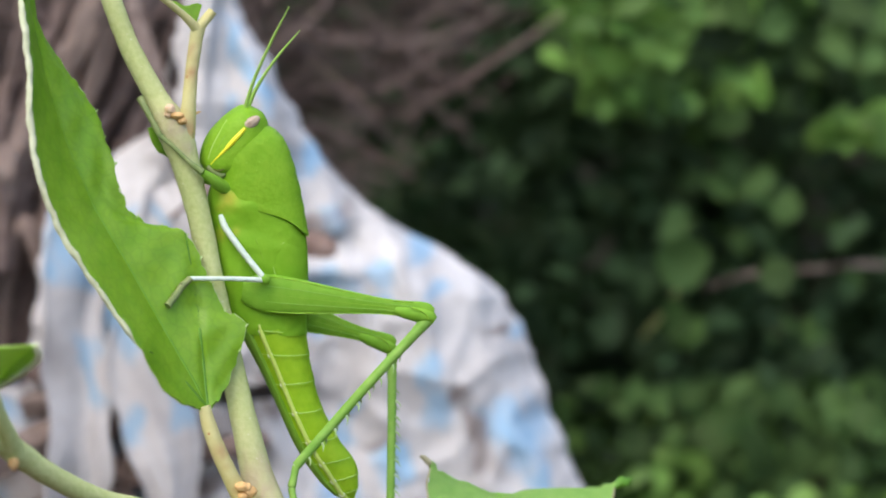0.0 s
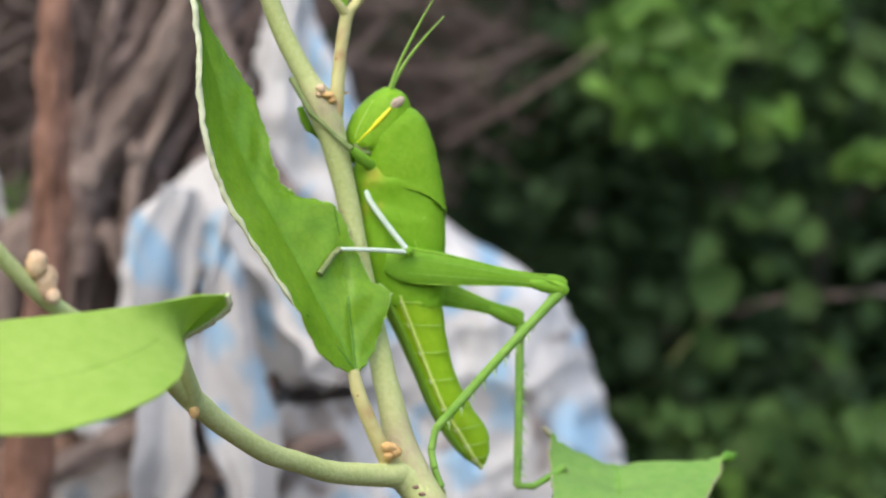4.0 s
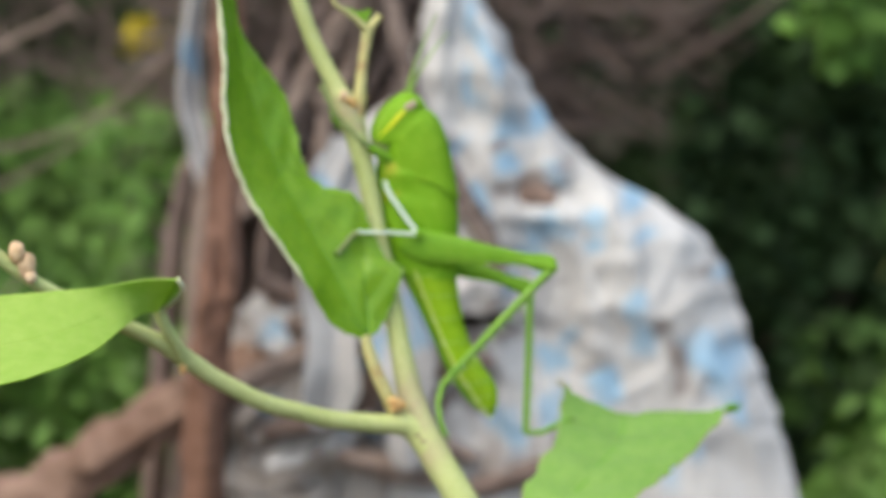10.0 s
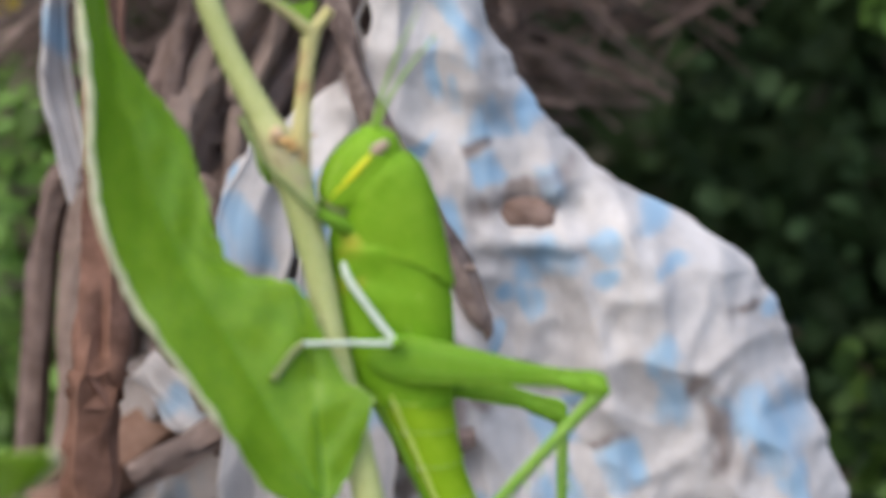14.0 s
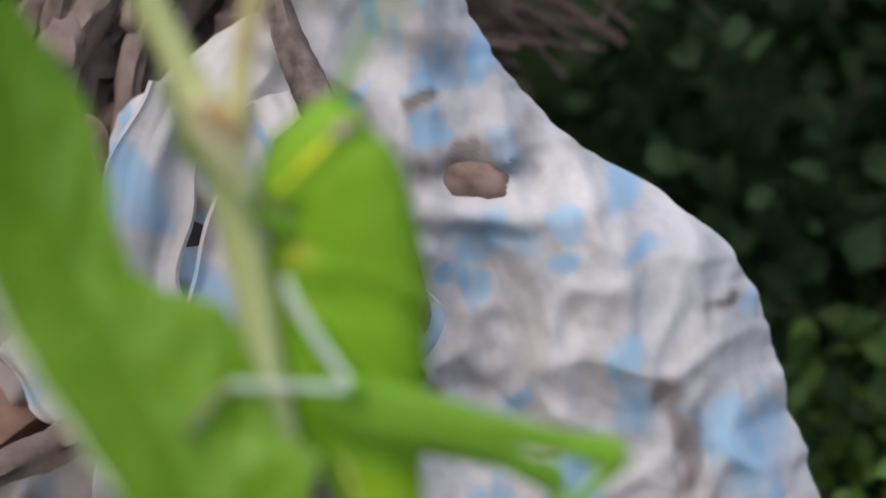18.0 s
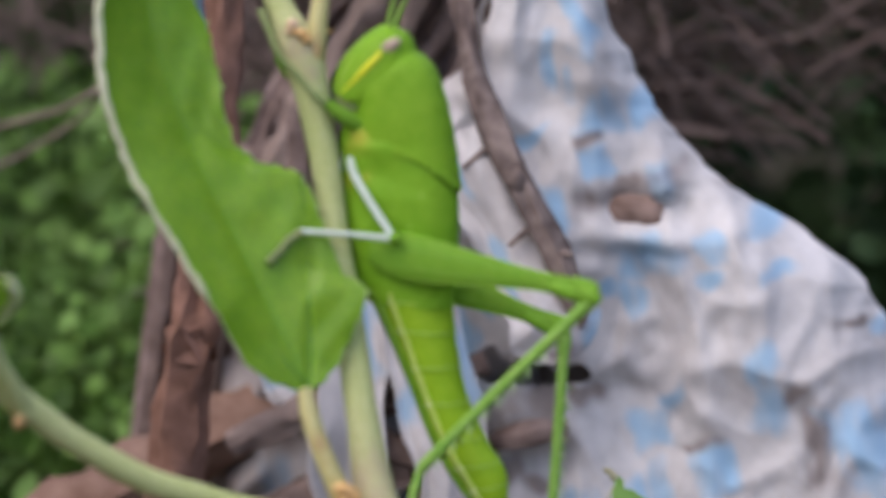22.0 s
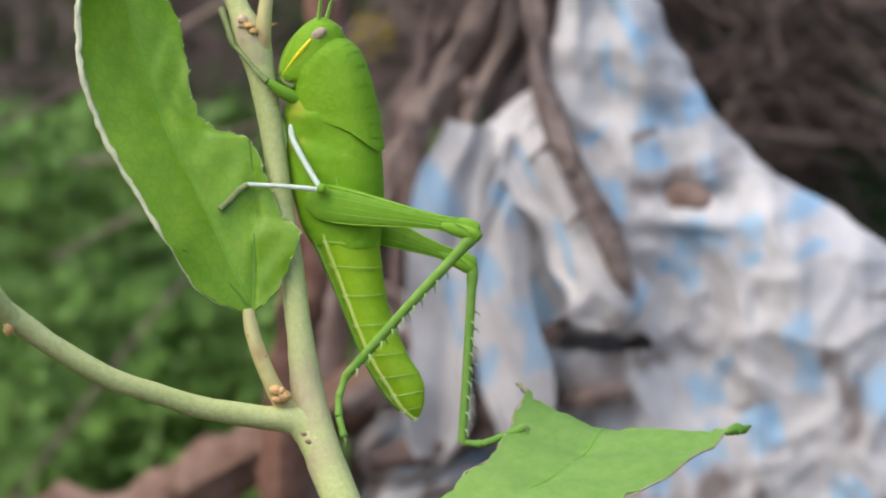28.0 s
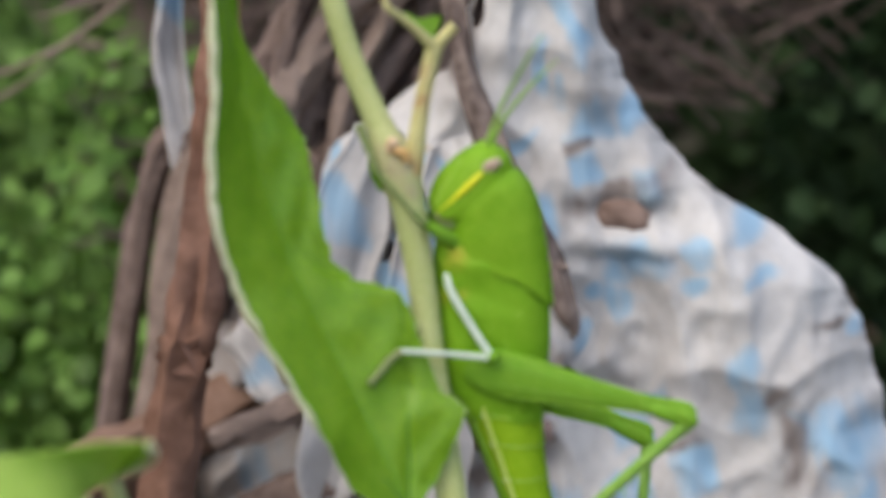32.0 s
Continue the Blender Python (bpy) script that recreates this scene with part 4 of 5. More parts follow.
def main_leaf():
    root = thing("chewed_leaf", (-7.3, -5.3, -15.7), "long green leaf with chewed ragged edge and pale rim", "leaf")
    n, H = 120, 18
    L, R, M = by_length(E_L, n), by_length(E_R, n), by_length(E_M, n)
    grid = leaf_blade(L, M, R, n, H, (0.25, 0.8, 0.0), 3, 0.22, root)
    def on_blade(x, z):
        """The blade's height y at (x, z)."""
        best = min(((gx - x) ** 2 + (gz - z) ** 2, gy) for row in grid for gx, gy, gz in row)
        return best[1]

    mid = [grid[i][H] for i in range(0, n, 3)]
    part("midrib", tube([(x, y + 0.02, z, 0.2 * (1 - 0.6 * k / len(mid))) for k, (x, y, z) in enumerate(mid)], 60, 8), M_RIB, root)
    rim = [grid[i][0] for i in range(2, n, 2)]
    part("pale_rim", tube([(x - 0.1, y, z, (0.08 + 0.16 * (-6 < z) + 0.17 * (3 < z < 34) + 0.1 * (-6 < z < 2))) for x, y, z in rim], 130, 7, None, 0.25, 5), M_LEAFE, root, "pale curled dry rim")
    part("chewed_rim", tube([(*grid[i][2 * H], 0.07) for i in range(6, n - 8, 1)], 160, 6, None, 0.6, 6), M_CHEW, root, "thin pale chewed edge")
    for line, r in (([(-7.1, -15.4), (-7.5, -11.3), (-8.1, -5.2), (-8.9, 0.2), (-9.8, 5.6)], 0.28), ([(-7.4, -15.2), (-9.4, -12.6), (-11.6, -10.3), (-14.2, -7.6)], 0.24)):
        pts = [(x, on_blade(x, z) - 0.03, z, r * (1 - 0.06 * k)) for k, (x, z) in enumerate(spline(line, 10))]
        part("main_vein", tube(pts, 40, 7), M_VEIN, root)
    bristle = random.Random(12)
    for i in range(12, n - 12, 5):
        x, y, z = grid[i][2 * H]
        out = L[i] - R[i]
        out = -out / max(0.1, np.linalg.norm(out)) * bristle.uniform(0.3, 0.65)
        part("edge_tooth", tube([(x - out[0] * 0.3, y, z - 0.1, 0.2), (x + out[0] * 0.5, y, z + out[2] * 0.5 + 0.1, 0.12), (x + out[0], y, z + out[2] + 0.3, 0.03)], 5, 6), M_CHEW, root)
    for k in range(14, 106, 6):
        for side in (-1, 1):
            pts = []
            for f in range(0, 16, 2):
                i = min(n - 1, k + int(f * 0.95))
                x, y, z = grid[i][H + side * f]
                pts.append((x, y - 0.02, z, 0.085 * (1 - f / 20)))
            part("side_vein", tube(pts, 16, 6), M_RIB, root)


main_leaf()


def right_leaf():
    root = thing("chewed_leaf", (22, -20.3, -44.2), "broad green leaf with torn brown edges, seen from above", "leaf")
    left = by_length([(21.0, -26, -46.5), (17.8, -14.1, -41.8), (17.0, -6.1, -38.2), (19.2, -1.6, -36.2), (19.6, 1.5, -35.0), (21.6, 5.0, -33.6), (22.2, 9.4, -31.6), (22.8, 15.2, -26.8)], 40)
    right = by_length([(21.6, -26, -46.4), (26.9, -17.6, -43.6), (31.1, -10.2, -41.2), (34.8, -4.6, -39.4), (39.2, 2.2, -37.0), (43.4, 8.0, -34.8), (46.8, 14.2, -32.6), (49.4, 19.4, -30.6)], 40)
    far = spline([(22.8, 15.2, -26.8), (24.6, 15.4, -28.6), (27.6, 16.4, -30.2), (32, 17.6, -31.1), (37, 18.0, -31.6), (43, 18.2, -31.6), (46.6, 18.6, -31.3), (49.4, 19.4, -30.6)], 21)
    grid = []
    rnd = random.Random(8)
    for i in range(40):
        s = i / 39
        row = []
        for k in range(21):
            u = k / 20
            p = left[i] * (1 - u) + right[i] * u
            edge = far[k] - (far[0] * (1 - u) + far[20] * u)
            p = p + edge * s ** 6
            p = p + np.array([0, 0, 1]) * (-0.9 * math.exp(-((u - 0.45) / 0.07) ** 2) * s + 0.5 * math.sin(math.pi * u) + 0.25 * math.sin(0.9 * i - 5 * abs(u - 0.45)))
            if k in (0, 20) or i == 39:
                p = p + np.array([rnd.uniform(-0.35, 0.35), 0, rnd.uniform(-0.3, 0.3)])
            row.append(tuple(p))
        grid.append(row)
    part("leaf_blade", sheet(grid, 0.25), M_LEAFR, root)
    part("midrib", tube([(grid[i][9][0], grid[i][9][1], grid[i][9][2] + 0.06, 0.2) for i in range(0, 40, 3)], 30, 8), M_RIB, root)
    part("torn_rim", tube([(x, y, z, 0.13) for x, y, z in [grid[i][20] for i in range(14, 40, 2)]], 40, 7, None, 0.5, 3), M_TORN, root, "dry brown torn edge")
    part("torn_rim", tube([(x, y, z, 0.12) for x, y, z in [grid[i][0] for i in range(10, 40, 2)]], 40, 7, None, 0.5, 4), M_TORN, root, "dry brown torn edge")
    part("curled_tip", tube([(23.4, 15.4, -27.4, 0.4), (22.8, 15.2, -26.6, 0.45), (22.2, 14.9, -26.0, 0.35), (21.6, 14.8, -25.6, 0.15)], 12, 8, None, 0.3, 5), M_TORN, root, "dry curled leaf tip")
    part("curled_tip", tube([(48.6, 18.6, -31.0, 0.3), (49.6, 19.6, -30.5, 0.75), (50.5, 20.2, -30.6, 0.6), (51.4, 20.8, -30.1, 0.15)], 12, 8, None, 0.2, 7), M_VEIN, root, "dark folded leaf tip")
    part("leaf_stalk", tube([(21.3, -25.8, -46.4, 0.9), (20, -30, -52, 1.0), (22, -24, -75, 1.1), (30, -22, -110, 1.2)], 16, 10), M_PET, root)


M_TORN = mat("torn_edge", (0.28, 0.23, 0.12), (0.46, 0.41, 0.24), 0.8, 900, 0.4)
M_LEAFR = mat("leaf_green_top", (0.19, 0.375, 0.06), (0.265, 0.445, 0.09), 0.5, 600, 0.5, 0.4, 0.25, 70)
veined(M_LEAFR, 500, 0.05)
right_leaf()


def near_leaf():
    root = side_branch
    top = by_length([(-29.4, -34, -1.6), (-33, -36, -1.3), (-39, -39, -1.9), (-46, -41, -2.4), (-56, -43, -3.0), (-70, -45, -4)], 30)
    low = by_length([(-34, -26.8, -7.7), (-34.6, -34, -6.6), (-35.4, -42, -7.2), (-37, -49, -8.7), (-40, -54, -9.9), (-45, -58, -11.2), (-52, -60, -12.6), (-66, -60, -12.5)], 30)
    grid = [[tuple(top[i] * (1 - u) + low[i] * u + np.array([0, 1.2, 0]) * math.sin(math.pi * u)) for u in np.linspace(0, 1, 13)] for i in range(30)]
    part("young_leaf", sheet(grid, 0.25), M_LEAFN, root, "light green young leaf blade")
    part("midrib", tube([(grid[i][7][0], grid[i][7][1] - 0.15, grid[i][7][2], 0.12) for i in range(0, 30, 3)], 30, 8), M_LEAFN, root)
    tear = spline([(-29.4, -34, -1.6), (-28.9, -33.0, -3.0), (-30.0, -31.0, -4.6), (-32.0, -28.6, -6.4), (-34, -26.8, -7.7)], 9)
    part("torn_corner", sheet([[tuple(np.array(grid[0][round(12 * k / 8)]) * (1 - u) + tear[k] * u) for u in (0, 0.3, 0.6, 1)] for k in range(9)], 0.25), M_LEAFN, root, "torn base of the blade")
    part("torn_rim", tube([(*p, 0.4) for p in tear], 20, 7, None, 0.3, 4), M_LEAFE, root, "pale dry torn edge")


near_leaf()


# ---- the grasshopper ----
def grasshopper():
    g = thing("grasshopper", (2, 6, -28), "bright green grasshopper clinging head-up to the stem, yellow cheek stripe", "grasshopper")
    # head
    hs = [(-3.0, 21.1, -1.7, 21.1, 5.6, 0.7), (-4.4, 20.2, -0.1, 20.2, 5.6, 2.3), (-5.9, 18.8, 0.7, 18.6, 5.75, 3.15), (-7.1, 17.2, 0.9, 16.6, 5.85, 3.45), (-7.8, 15.4, 0.2, 14.6, 5.85, 3.45), (-7.9, 13.9, -1.6, 12.9, 5.85, 3.2), (-7.3, 12.8, -3.5, 12.0, 5.8, 2.2)]
    head = part("head", loft(hs, 36, 32), M_PRON, g)
    for s in (1, -1):
        eye = blob((0, 0, 0), (1.32, 0.42, 0.66), 18)
        bmesh.ops.rotate(eye, cent=P(0, 0, 0), matrix=Matrix.Rotation(radians(-36), 3, "Y"), verts=eye.verts)
        bmesh.ops.translate(eye, vec=P(*on_loft(hs, -1.65, 19.05, s, -0.1)) - P(0, 0, 0), verts=eye.verts)
        part("eye", eye, M_EYE, head, "brownish compound eye")
        part("cheek_stripe", tube([(*on_loft(hs, x, z, s, -0.06), r) for x, z, r in ((-2.4, 18.4, 0.24), (-3.3, 17.4, 0.33), (-4.2, 16.4, 0.32), (-5.0, 15.5, 0.22), (-5.8, 14.7, 0.14), (-6.6, 13.8, 0.08))], 20, 8), M_YELLOW, head, "yellow cheek stripe")
        part("face_ridge", tube([(*on_loft(hs, x, z, s, -0.05), 0.1) for x, z in ((-4.6, 19.3), (-5.6, 17.6), (-6.4, 16.0), (-6.9, 14.4))], 14, 6), M_RIDGE, head)
        part("cheek_groove", tube([(*on_loft(hs, x, z, s, -0.05), r) for x, z, r in ((-4.9, 17.4, 0.05), (-5.4, 16.4, 0.09), (-5.9, 15.4, 0.08), (-6.3, 14.5, 0.05))], 14, 6), M_SEAM, head)
        # dark strip laid on as the painted shade behind the jaw
        part("jaw_shade_strip", tube([(*on_loft(hs, x, z, s, -0.12), r) for x, z, r in ((-6.6, 13.3, 0.12), (-5.7, 13.1, 0.22), (-4.9, 13.3, 0.16))], 10, 6), M_JAW, head, "dark gap behind the jaw")
        part("mouthpart", tube([(*on_loft(hs, -6.9, 13.6, s, -0.3), 0.45), (*on_loft(hs, -6.2, 12.9, s, -0.2), 0.5), (-5.2, 5.8 - 2.4 * s, 12.4, 0.4), (-4.6, 5.8 - 2.3 * s, 13.0, 0.2)], 10, 8), M_TARSUS, head)
    part("antenna", tube([(-2.3, 4.7, 20.8, 0.3), (-1.3, 3.2, 24.4, 0.22), (0.6, 0.4, 29.2, 0.17), (2.6, -2.3, 33.6, 0.07)], 24, 8), M_ANT, head)
    part("antenna", tube([(-1.9, 6.4, 20.8, 0.3), (-0.7, 5.4, 23.6, 0.22), (1.4, 3.8, 27.0, 0.17), (4.2, 1.8, 30.6, 0.07)], 24, 8), M_ANT, head)
    # saddle of the pronotum, in four overlapping plates with grooves between
    secs = [(-5.3, 13.3, 0.35, 18.7, 5.85, 3.58), (-5.4, 12.5, 1.5, 18.1, 5.9, 3.74), (-5.5, 11.5, 2.75, 16.7, 6.0, 3.9), (-5.5, 10.3, 4.0, 13.6, 6.1, 4.08), (-5.4, 9.3, 5.0, 9.6, 6.2, 4.14), (-4.7, 8.6, 5.6, 6.4, 6.2, 4.12), (-4.0, 8.0, 5.95, 4.4, 6.2, 4.08)]
    saddle, around, along = loft(secs, 84, 40, 2.6), 40, 84
    saddle.verts.ensure_lookup_table()
    for i in range(along):
        late = max(0.0, (i - 56) / 27)
        for k in range(around):
            v = saddle.verts[i * around + k]
            back = 0.5 + 0.5 * math.cos(2 * math.pi * k / around)
            v.co.z += 0.0017 * late ** 2 * math.sin(math.pi * back)
            if back > 0.93:
                v.co.x += 0.0001 * ((i % 9) / 9 - 0.5) * min(1, i / 12)
            v.co.y += 0.00006 * noise.noise(v.co * 700)
    part("pronotum", saddle, M_PRON, g, "large saddle-shaped green pronotum")
    for k in (2.3, 3.6):
        a = spline(secs, 121)[int(k * 20)]
        pts = []
        for t in np.linspace(0.62, 1.0, 12):
            ang = math.pi * (1 - t)
            c = ((a[0] + a[2]) / 2, (a[1] + a[3]) / 2)
            ca = math.copysign(abs(math.cos(ang)) ** (2 / 2.6), math.cos(ang))
            sa = math.copysign(abs(math.sin(ang)) ** (2 / 2.6), math.sin(ang))
            pts.append((c[0] + (a[2] - a[0]) / 2 * ca, a[4] - a[5] * sa * 0.99, c[1] + (a[3] - a[1]) / 2 * ca, 0.03))
        part("pronotum_groove", tube(pts, 30, 6), M_SEAM, g)
    # chest and wing pads
    ts = [(-6.0, 12.2, 0.0, 12.6, 6, 2.6), (-6.9, 9.5, 3.5, 10.0, 6.05, 3.7), (-6.7, 6.5, 5.2, 6.5, 6.15, 4.0), (-6.5, 3.0, 5.7, 3.2, 6.1, 4.0), (-5.9, -1.0, 5.9, -0.8, 6.1, 3.9), (-4.7, -5.0, 5.8, -4.6, 6.0, 3.7), (-3.2, -7.6, 5.7, -7.8, 5.9, 3.4)]
    chest = loft(ts, 60, 48, 2.6)
    for v in chest.verts:
        v.co.y += 0.00028 * noise.noise(v.co * 420) + 0.00012 * noise.noise(v.co * 1100)
    stain(part("thorax", chest, M_SKIN, g), [(-4.4, 2.6, 9.6, 1.2), (-5.2, 2.8, 8.4, 0.8), (-5.6, 3.0, 5.0, 0.8), (-3.4, 2.2, 5.6, 0.6)])
    for side in (1, -1):
        pad = bmesh.new()
        loops = []
        for r in np.linspace(1.0, 0.08, 9):
            loops.append([P(*on_loft(ts, 3.2 + 2.0 * r * math.cos(q), 1.6 + 2.7 * r * math.sin(q), side, 0.16 * (1 - r ** 6) - 0.03, 161, 2.6)) for q in [2 * math.pi * k / 28 for k in range(28)]])
        part("wing_pad", rings(pad, loops), M_SKIN, g, "short rounded wing pad")
        part("pad_rim", tube([(*on_loft(ts, 3.2 + 2.0 * math.cos(q), 1.6 + 2.7 * math.sin(q), side, 0.0, 161, 2.6), 0.06) for q in np.linspace(1.9, 4.2, 12)], 24, 6), M_RIDGE, g, "pale rim of the wing pad")
    for xa, za, xb, zb in ((-4.9, 7.2, -3.6, 3.4), (-1.0, 4.6, 0.2, 1.4), (-2.6, 2.4, -1.2, -0.4)):
        part("chest_plate_seam", tube([(*on_loft(ts, xa + (xb - xa) * u, za + (zb - za) * u, 1, 0.0, 161, 2.6), 0.06) for u in (0, 0.25, 0.5, 0.75, 1)], 12, 6), M_SEAM, g)
    # abdomen: nine rings, each a little proud at its rear edge
    ab = spline([(-3.7, -5.8, 5.7, -5.2, 6.0, 3.5), (-2.9, -7.4, 5.8, -8.2, 5.9, 3.5), (-0.2, -12.4, 6.4, -12.2, 5.7, 3.3), (2.1, -17.2, 7.6, -16.8, 5.5, 3.0), (4.3, -22.0, 10.0, -21.4, 5.2, 2.7), (6.5, -25.5, 12.1, -24.4, 5.0, 2.3), (8.8, -28.1, 12.5, -27.2, 4.8, 1.6), (11.0, -29.5, 12.0, -29.1, 4.7, 0.4)], 91)
    for k in range(9):
        rows = [list(r) for r in ab[k * 10:k * 10 + 12]]
        secs = []
        for j, r in enumerate(rows):
            grow = 1.0 + 0.03 * (j / 10 - 0.5)
            cx, cz = (r[0] + r[2]) / 2, (r[1] + r[3]) / 2
            secs.append((cx + (r[0] - cx) * grow, cz + (r[1] - cz) * grow, cx + (r[2] - cx) * grow, cz + (r[3] - cz) * grow, r[4], r[5] * grow))
        seg = part("abdomen_segment", loft(secs, 10, 24), M_ABD, g)
        for side in (1, -1):
            line = []
            for r in rows[:11:5]:
                f = 0.33
                ca = 2 * f - 1
                cx, cz = (r[0] + r[2]) / 2, (r[1] + r[3]) / 2
                line.append((cx + (r[2] - r[0]) / 2 * ca, r[4] - side * r[5] * math.sqrt(1 - ca * ca) * 0.985, cz + (r[3] - r[1]) / 2 * ca, 0.3))
            part("side_stripe", tube(line, 6, 7), M_STRIPE, seg, "pale cream side stripe")
            part("stripe_dot", blob(tuple(line[-1][:3]), (0.42, 0.26, 0.46), 8), M_DOT, seg, "cream dot at the joint")
        r, seam = rows[min(10, len(rows) - 1)], []
        for t in np.linspace(0.12, 0.97, 10):
            ang = math.pi * (1 - t)
            seam.append(((r[0] + r[2]) / 2 + (r[2] - r[0]) / 2 * math.cos(ang) * 1.01, r[4] - r[5] * math.sin(ang) * 1.012, (r[1] + r[3]) / 2 + (r[3] - r[1]) / 2 * math.cos(ang) * 1.01, 0.07))
        part("segment_seam", tube(seam, 16, 6), M_RIDGE, seg)
    part("belly", loft([(r[0] - 0.05, r[1], r[0] + (r[2] - r[0]) * 0.27, r[1] + (r[3] - r[1]) * 0.27, r[4], r[5] * 0.86) for r in ab[0:88:8]], 30, 16), M_BELLY, g, "dull olive underside of the abdomen")
    # hind legs: thick thighs, thin spined shins, jointed feet
    def hind(base, knee, ankle, foot, w, seed, yside):
        b, k, a = Vector(base), Vector(knee), Vector(ankle)
        d = (k - b).normalized()
        up = Vector((0, 0, 1)) - d * d.z
        up.normalize()
        side = d.cross(up)
        loops = []
        L = (k - b).length
        prof = [(0, 1.3), (0.05, 2.0), (0.13, 2.45), (0.27, 2.3), (0.42, 1.9), (0.58, 1.42), (0.72, 1.08), (0.83, 0.98), (0.9, 1.08), (0.95, 1.12), (0.99, 0.95), (1.015, 0.5)]
        for t, r in spline(prof, 40):
            c = b + d * L * t
            loops.append([P(*(c + up * math.copysign(abs(math.cos(q)) ** 0.8, math.cos(q)) * r * w + side * math.copysign(abs(math.sin(q)) ** 0.8, math.sin(q)) * (0.25 + 0.75 * r) * w * 0.46)) for q in [2 * math.pi * i / 28 for i in range(28)]])
        thigh = part("hind_thigh", rings(bmesh.new(), loops), M_LEG, g)
        for off, rr, m in ((0.42, 0.045, M_SHIN), (-0.38, 0.045, M_SHIN), (0.0, 0.04, M_SEAM), (0.9, 0.09, M_SEAM), (-0.9, 0.08, M_SEAM)):
            part("thigh_ridge", tube([tuple(b + d * L * t + up * (off * r * w) - side * yside * (0.25 + 0.75 * r) * w * 0.455 * (1 - 0.9 * abs(off) ** 2.5) ** 0.4) + (rr,) for t, r in spline(prof[2:9], 12)], 40, 6, None, 0.35 if abs(off) > 0.8 else 0.0, 3), m, thigh)
        lobe = [(k + d * a1 + up * b1, r1) for a1, b1, r1 in ((-4.6, -0.25, 0.6), (-3.2, -0.4, 0.85), (-1.6, -0.5, 1.0), (-0.3, -0.7, 0.95), (0.5, -1.1, 0.6))]
        part("knee", tube([(*c1, r1 * w) for c1, r1 in lobe], 26, 18), M_LEG, thigh)
        part("knee_crescent", tube([(*(k + d * a1 + up * b1 - side * yside * 1.0 * w), 0.09) for a1, b1 in ((-2.6, 0.35), (-1.5, 0.15), (-0.6, -0.3), (-0.3, -0.9))], 14, 6), M_SEAM, thigh, "dark crescent on the knee")
        mid = (k + a) / 2 + up * 0.2
        s0 = k - up * 0.5
        shin = part("hind_shin", tube([(*s0, 0.72 * w), (*(s0.lerp(a, 0.06)), 0.82 * w), (*(s0.lerp(a, 0.14)), 0.66 * w), (*(s0.lerp(a, 0.5) + (mid - (k + a) / 2)), 0.62 * w), (*a, 0.6 * w)], 40, 12, None, 0.02, seed), M_SHIN, g, "thin green shin with two rows of spines")
        sd = (a - s0).normalized()
        out = Vector((0.75, 0, -0.6)) if a.x < k.x - 4 else Vector((1, 0, -0.15))
        out = (out - sd * out.dot(sd)).normalized()
        for row in (-1, 1):
            o = (out + Vector((0, -0.75 * row, 0))).normalized()
            for i in range(8):
                p = s0.lerp(a, 0.26 + 0.09 * i + 0.035 * (row > 0) + 0.012 * math.sin(7 * i + row))
                tip = p + o * 1.45 + sd * 0.8
                part("spine", tube([(*(p + o * 0.35), 0.2), (*(p + o * 1.05 + sd * 0.25), 0.11), (*tip, 0.03)], 5, 5), M_SPINE, shin)
        f = [Vector(q) for q in foot]
        for i, (p, q) in enumerate(zip(f, f[1:])):
            part("foot_segment", tube([(*p, 0.5), (*p.lerp(q, 0.5), 0.46), (*p.lerp(q, 0.9), 0.55), (*q, 0.4)], 8, 8), M_SHIN, g)
        e = f[-1]
        for s in (-1, 1):
            part("claw", tube([(*e, 0.25), (e.x + 0.4, e.y + 0.4 * s, e.z - 0.5, 0.18), (e.x + 0.3, e.y + 0.6 * s, e.z - 1.0, 0.05)], 6, 6), M_TARSUS, g)

    hind((-2.6, 2.3, -1.9), (20.9, -0.5, -4.2), (4.1, -1.1, -23.6), [(4.1, -1.1, -23.6), (3.5, -1.9, -26.2), (3.9, -2.8, -28.5), (4.8, -3.3, -30.9)], 1.0, 0, -1)
    hind((-1.0, 9.6, -4.4), (17.3, 9.8, -9.8), (16.9, 7.2, -32.5), [(16.9, 7.2, -32.5), (19.4, 8.0, -32.7), (22.0, 9.5, -31.6), (24.2, 11.0, -30.6)], 0.92, 1, -1)
    # middle leg, pale, bent over the stem
    part("middle_thigh", tube([(-5.3, 3.2, 7.4, 0.36), (-4.7, 2.2, 5.9, 0.42), (-2.4, 1.0, 2.8, 0.4), (0.0, 0.0, -0.1, 0.38)], 16, 10), M_PALE, g, "whitish green middle thigh")
    part("middle_joint", blob((0.1, 0.1, -0.2), (0.75, 0.6, 0.7), 10), M_LEG, g)
    part("middle_shin", tube([(0.0, 0.0, -0.3, 0.36), (-4.5, -0.8, 0.0, 0.3), (-9.2, -1.6, 0.1, 0.3)], 14, 10), M_PALE, g, "whitish green middle shin")
    for p, q in (((-9.2, -1.6, 0.1), (-10.2, -2.3, -0.7)), ((-10.2, -2.3, -0.7), (-11.1, -3.0, -1.9)), ((-11.1, -3.0, -1.9), (-12.0, -3.8, -3.0))):
        p, q = Vector(p), Vector(q)
        part("foot_segment", tube([(*p, 0.45), (*p.lerp(q, 0.6), 0.42), (*q, 0.5)], 6, 8), M_TARSUS, g, "dull olive foot segment")
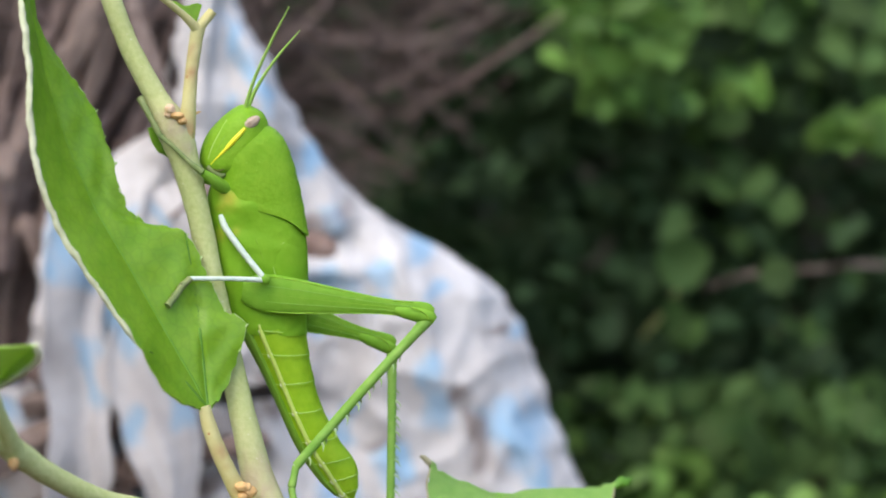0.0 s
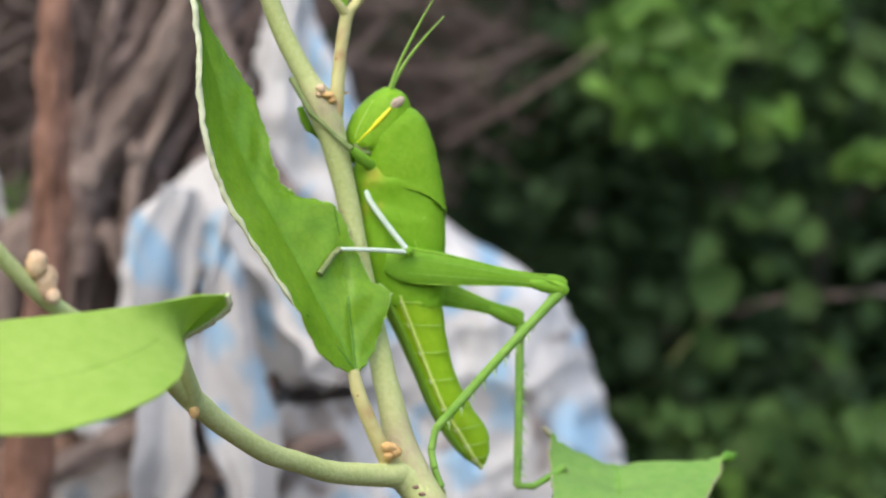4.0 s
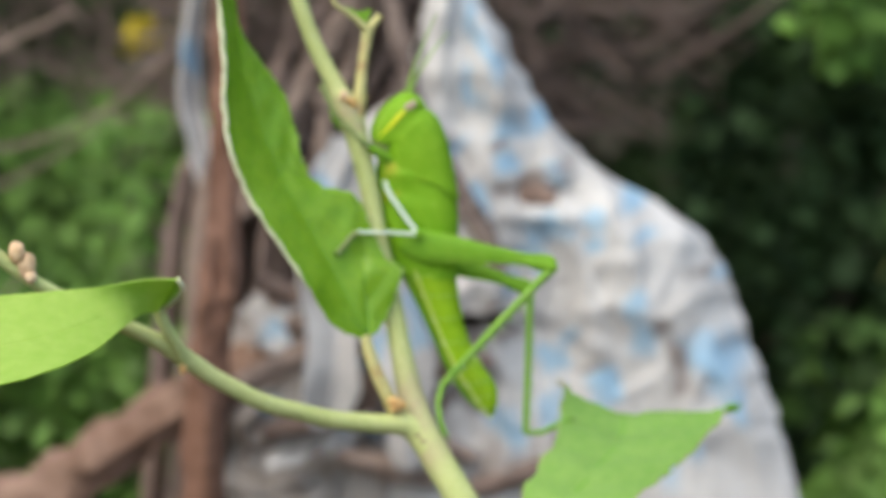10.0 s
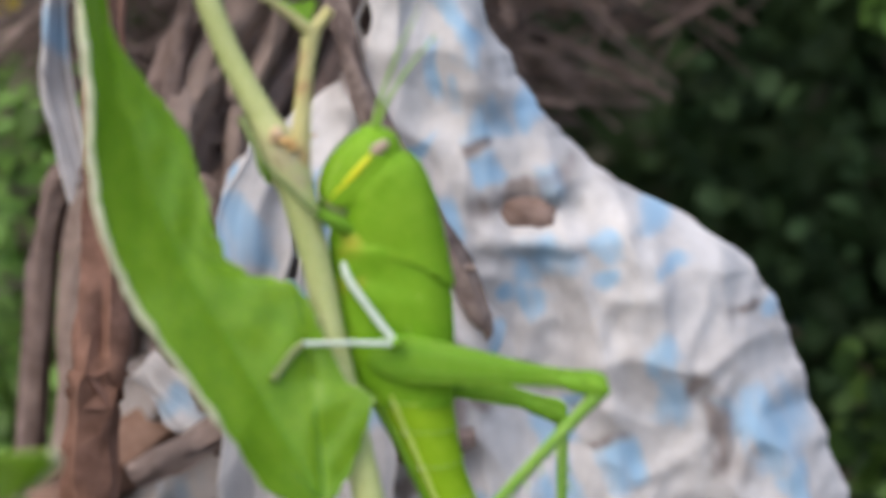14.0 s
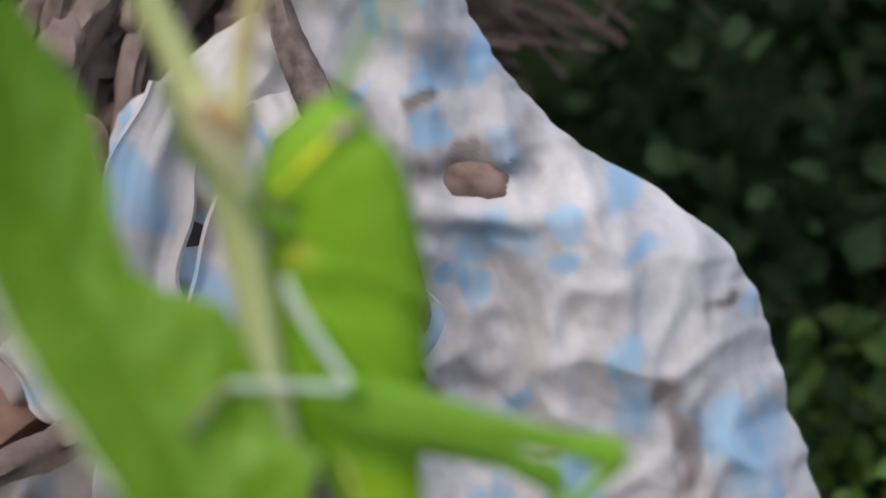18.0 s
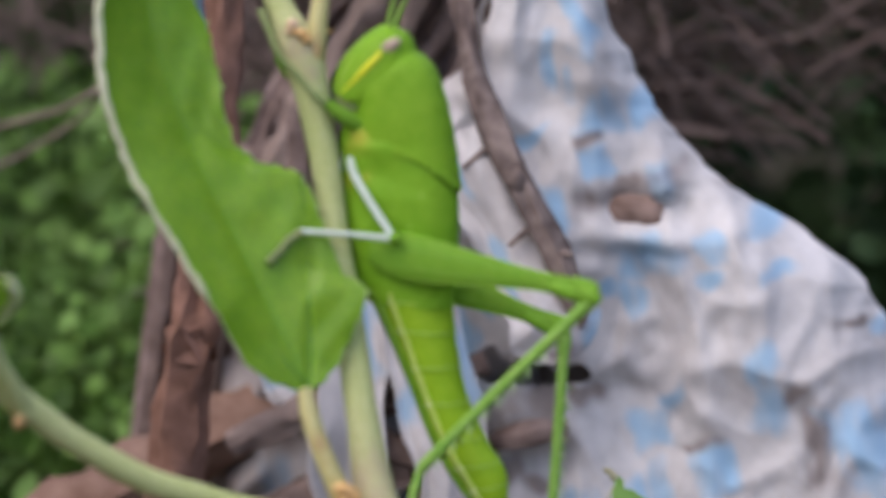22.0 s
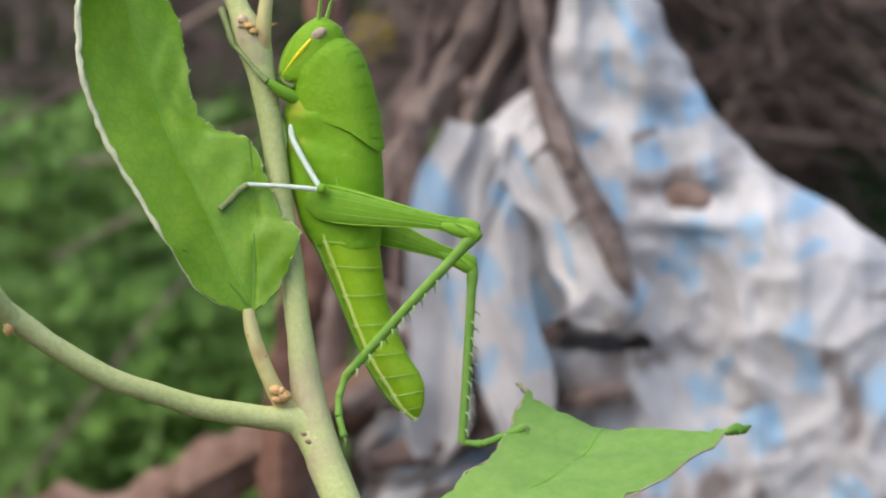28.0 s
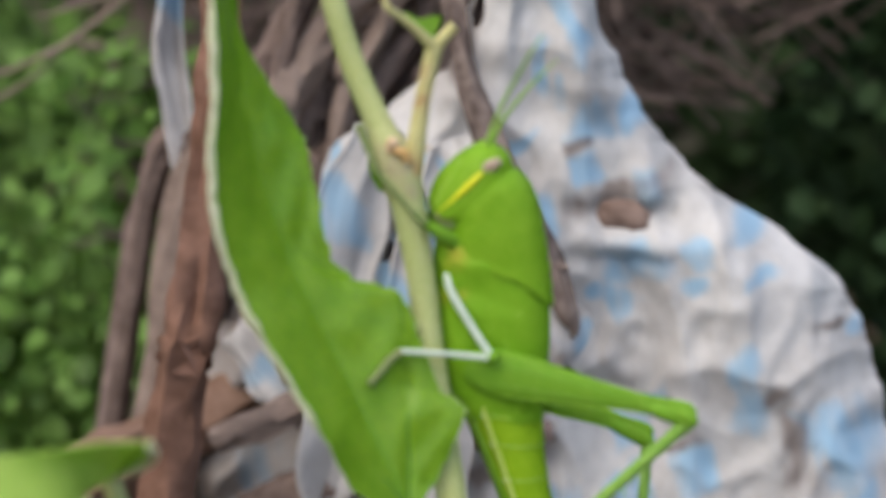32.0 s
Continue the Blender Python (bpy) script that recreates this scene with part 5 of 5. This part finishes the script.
    # forelegs clasping the stem
    for pts, thick in (([(-4.4, 3.6, 10.6), (-6.0, 2.2, 11.7), (-7.7, 1.1, 13.0)], 0.8), ([(-5.0, 8.6, 11.2), (-7.2, 8.0, 11.8), (-9.4, 7.2, 13.0)], 0.8)):
        part("fore_thigh", tube([(*pts[0], thick), (*pts[1], thick), (*pts[2], thick * 0.6)], 12, 10), M_LEG, g)
    part("fore_shin", tube([(-7.7, 1.0, 13.0, 0.48), (-9.5, 1.3, 14.4, 0.32), (-11.4, 1.8, 16.2, 0.3), (-13.0, 2.3, 17.5, 0.36)], 16, 9), M_TARSUS, g, "dull olive shin lying on the stem")
    part("fore_shin", tube([(-9.4, 7.2, 13.0, 0.6), (-11.4, 7.0, 14.6, 0.5), (-13.0, 6.2, 15.6, 0.5)], 12, 9), M_LEG, g)
    for p, q, r1 in (((-12.9, 2.2, 17.4), (-13.7, 2.7, 18.9), 0.42), ((-13.7, 2.7, 18.9), (-14.3, 3.2, 20.0), 0.4), ((-14.3, 3.2, 20.0), (-15.4, 4.0, 22.0), 0.44)):
        p, q = Vector(p), Vector(q)
        part("foot_segment", tube([(*p, r1 * 0.9), (*p.lerp(q, 0.6), r1), (*q, r1 * 1.15)], 8, 8), M_TARSUS, g, "dull olive foot segment")
    part("fore_foot", tube([(-12.6, 6.2, 15.2, 0.5), (-13.4, 6.0, 16.6, 0.6), (-14.0, 5.9, 18.2, 0.45)], 10, 8), M_LEG, g)
    return g


grasshopper()


# ---- what moves: the side branch sways about its node ----
def motions():
    node = P(0, -5, -29) - plant.location
    reach = Vector((-0.86, -0.5, 0)).cross(Vector((0, 0, 1)))
    rows = []
    # seconds, turn about the upright, lift (degrees)
    for t, turn, lift in ((0, 5.8, -1.4), (7.5, 5.8, -1.2), (8, 4.8, -1.2), (8.5, 1.4, -1.3), (9, -1.0, -1.3), (9.5, -4.0, -1.4), (12, -4.0, -1.4), (12.5, -1.5, -0.6), (14.5, 1.0, 0), (22, 0, 0), (24, -1.5, 0), (25, 2.0, 0.3), (32, 0, 0)):
        turned = Matrix.Rotation(radians(turn), 4, "Z") @ Matrix.Rotation(radians(lift), 4, reach)
        rows.append((t, Matrix.Translation(node) @ turned @ Matrix.Translation(-node)))
    walk(side_branch, rows)


motions()
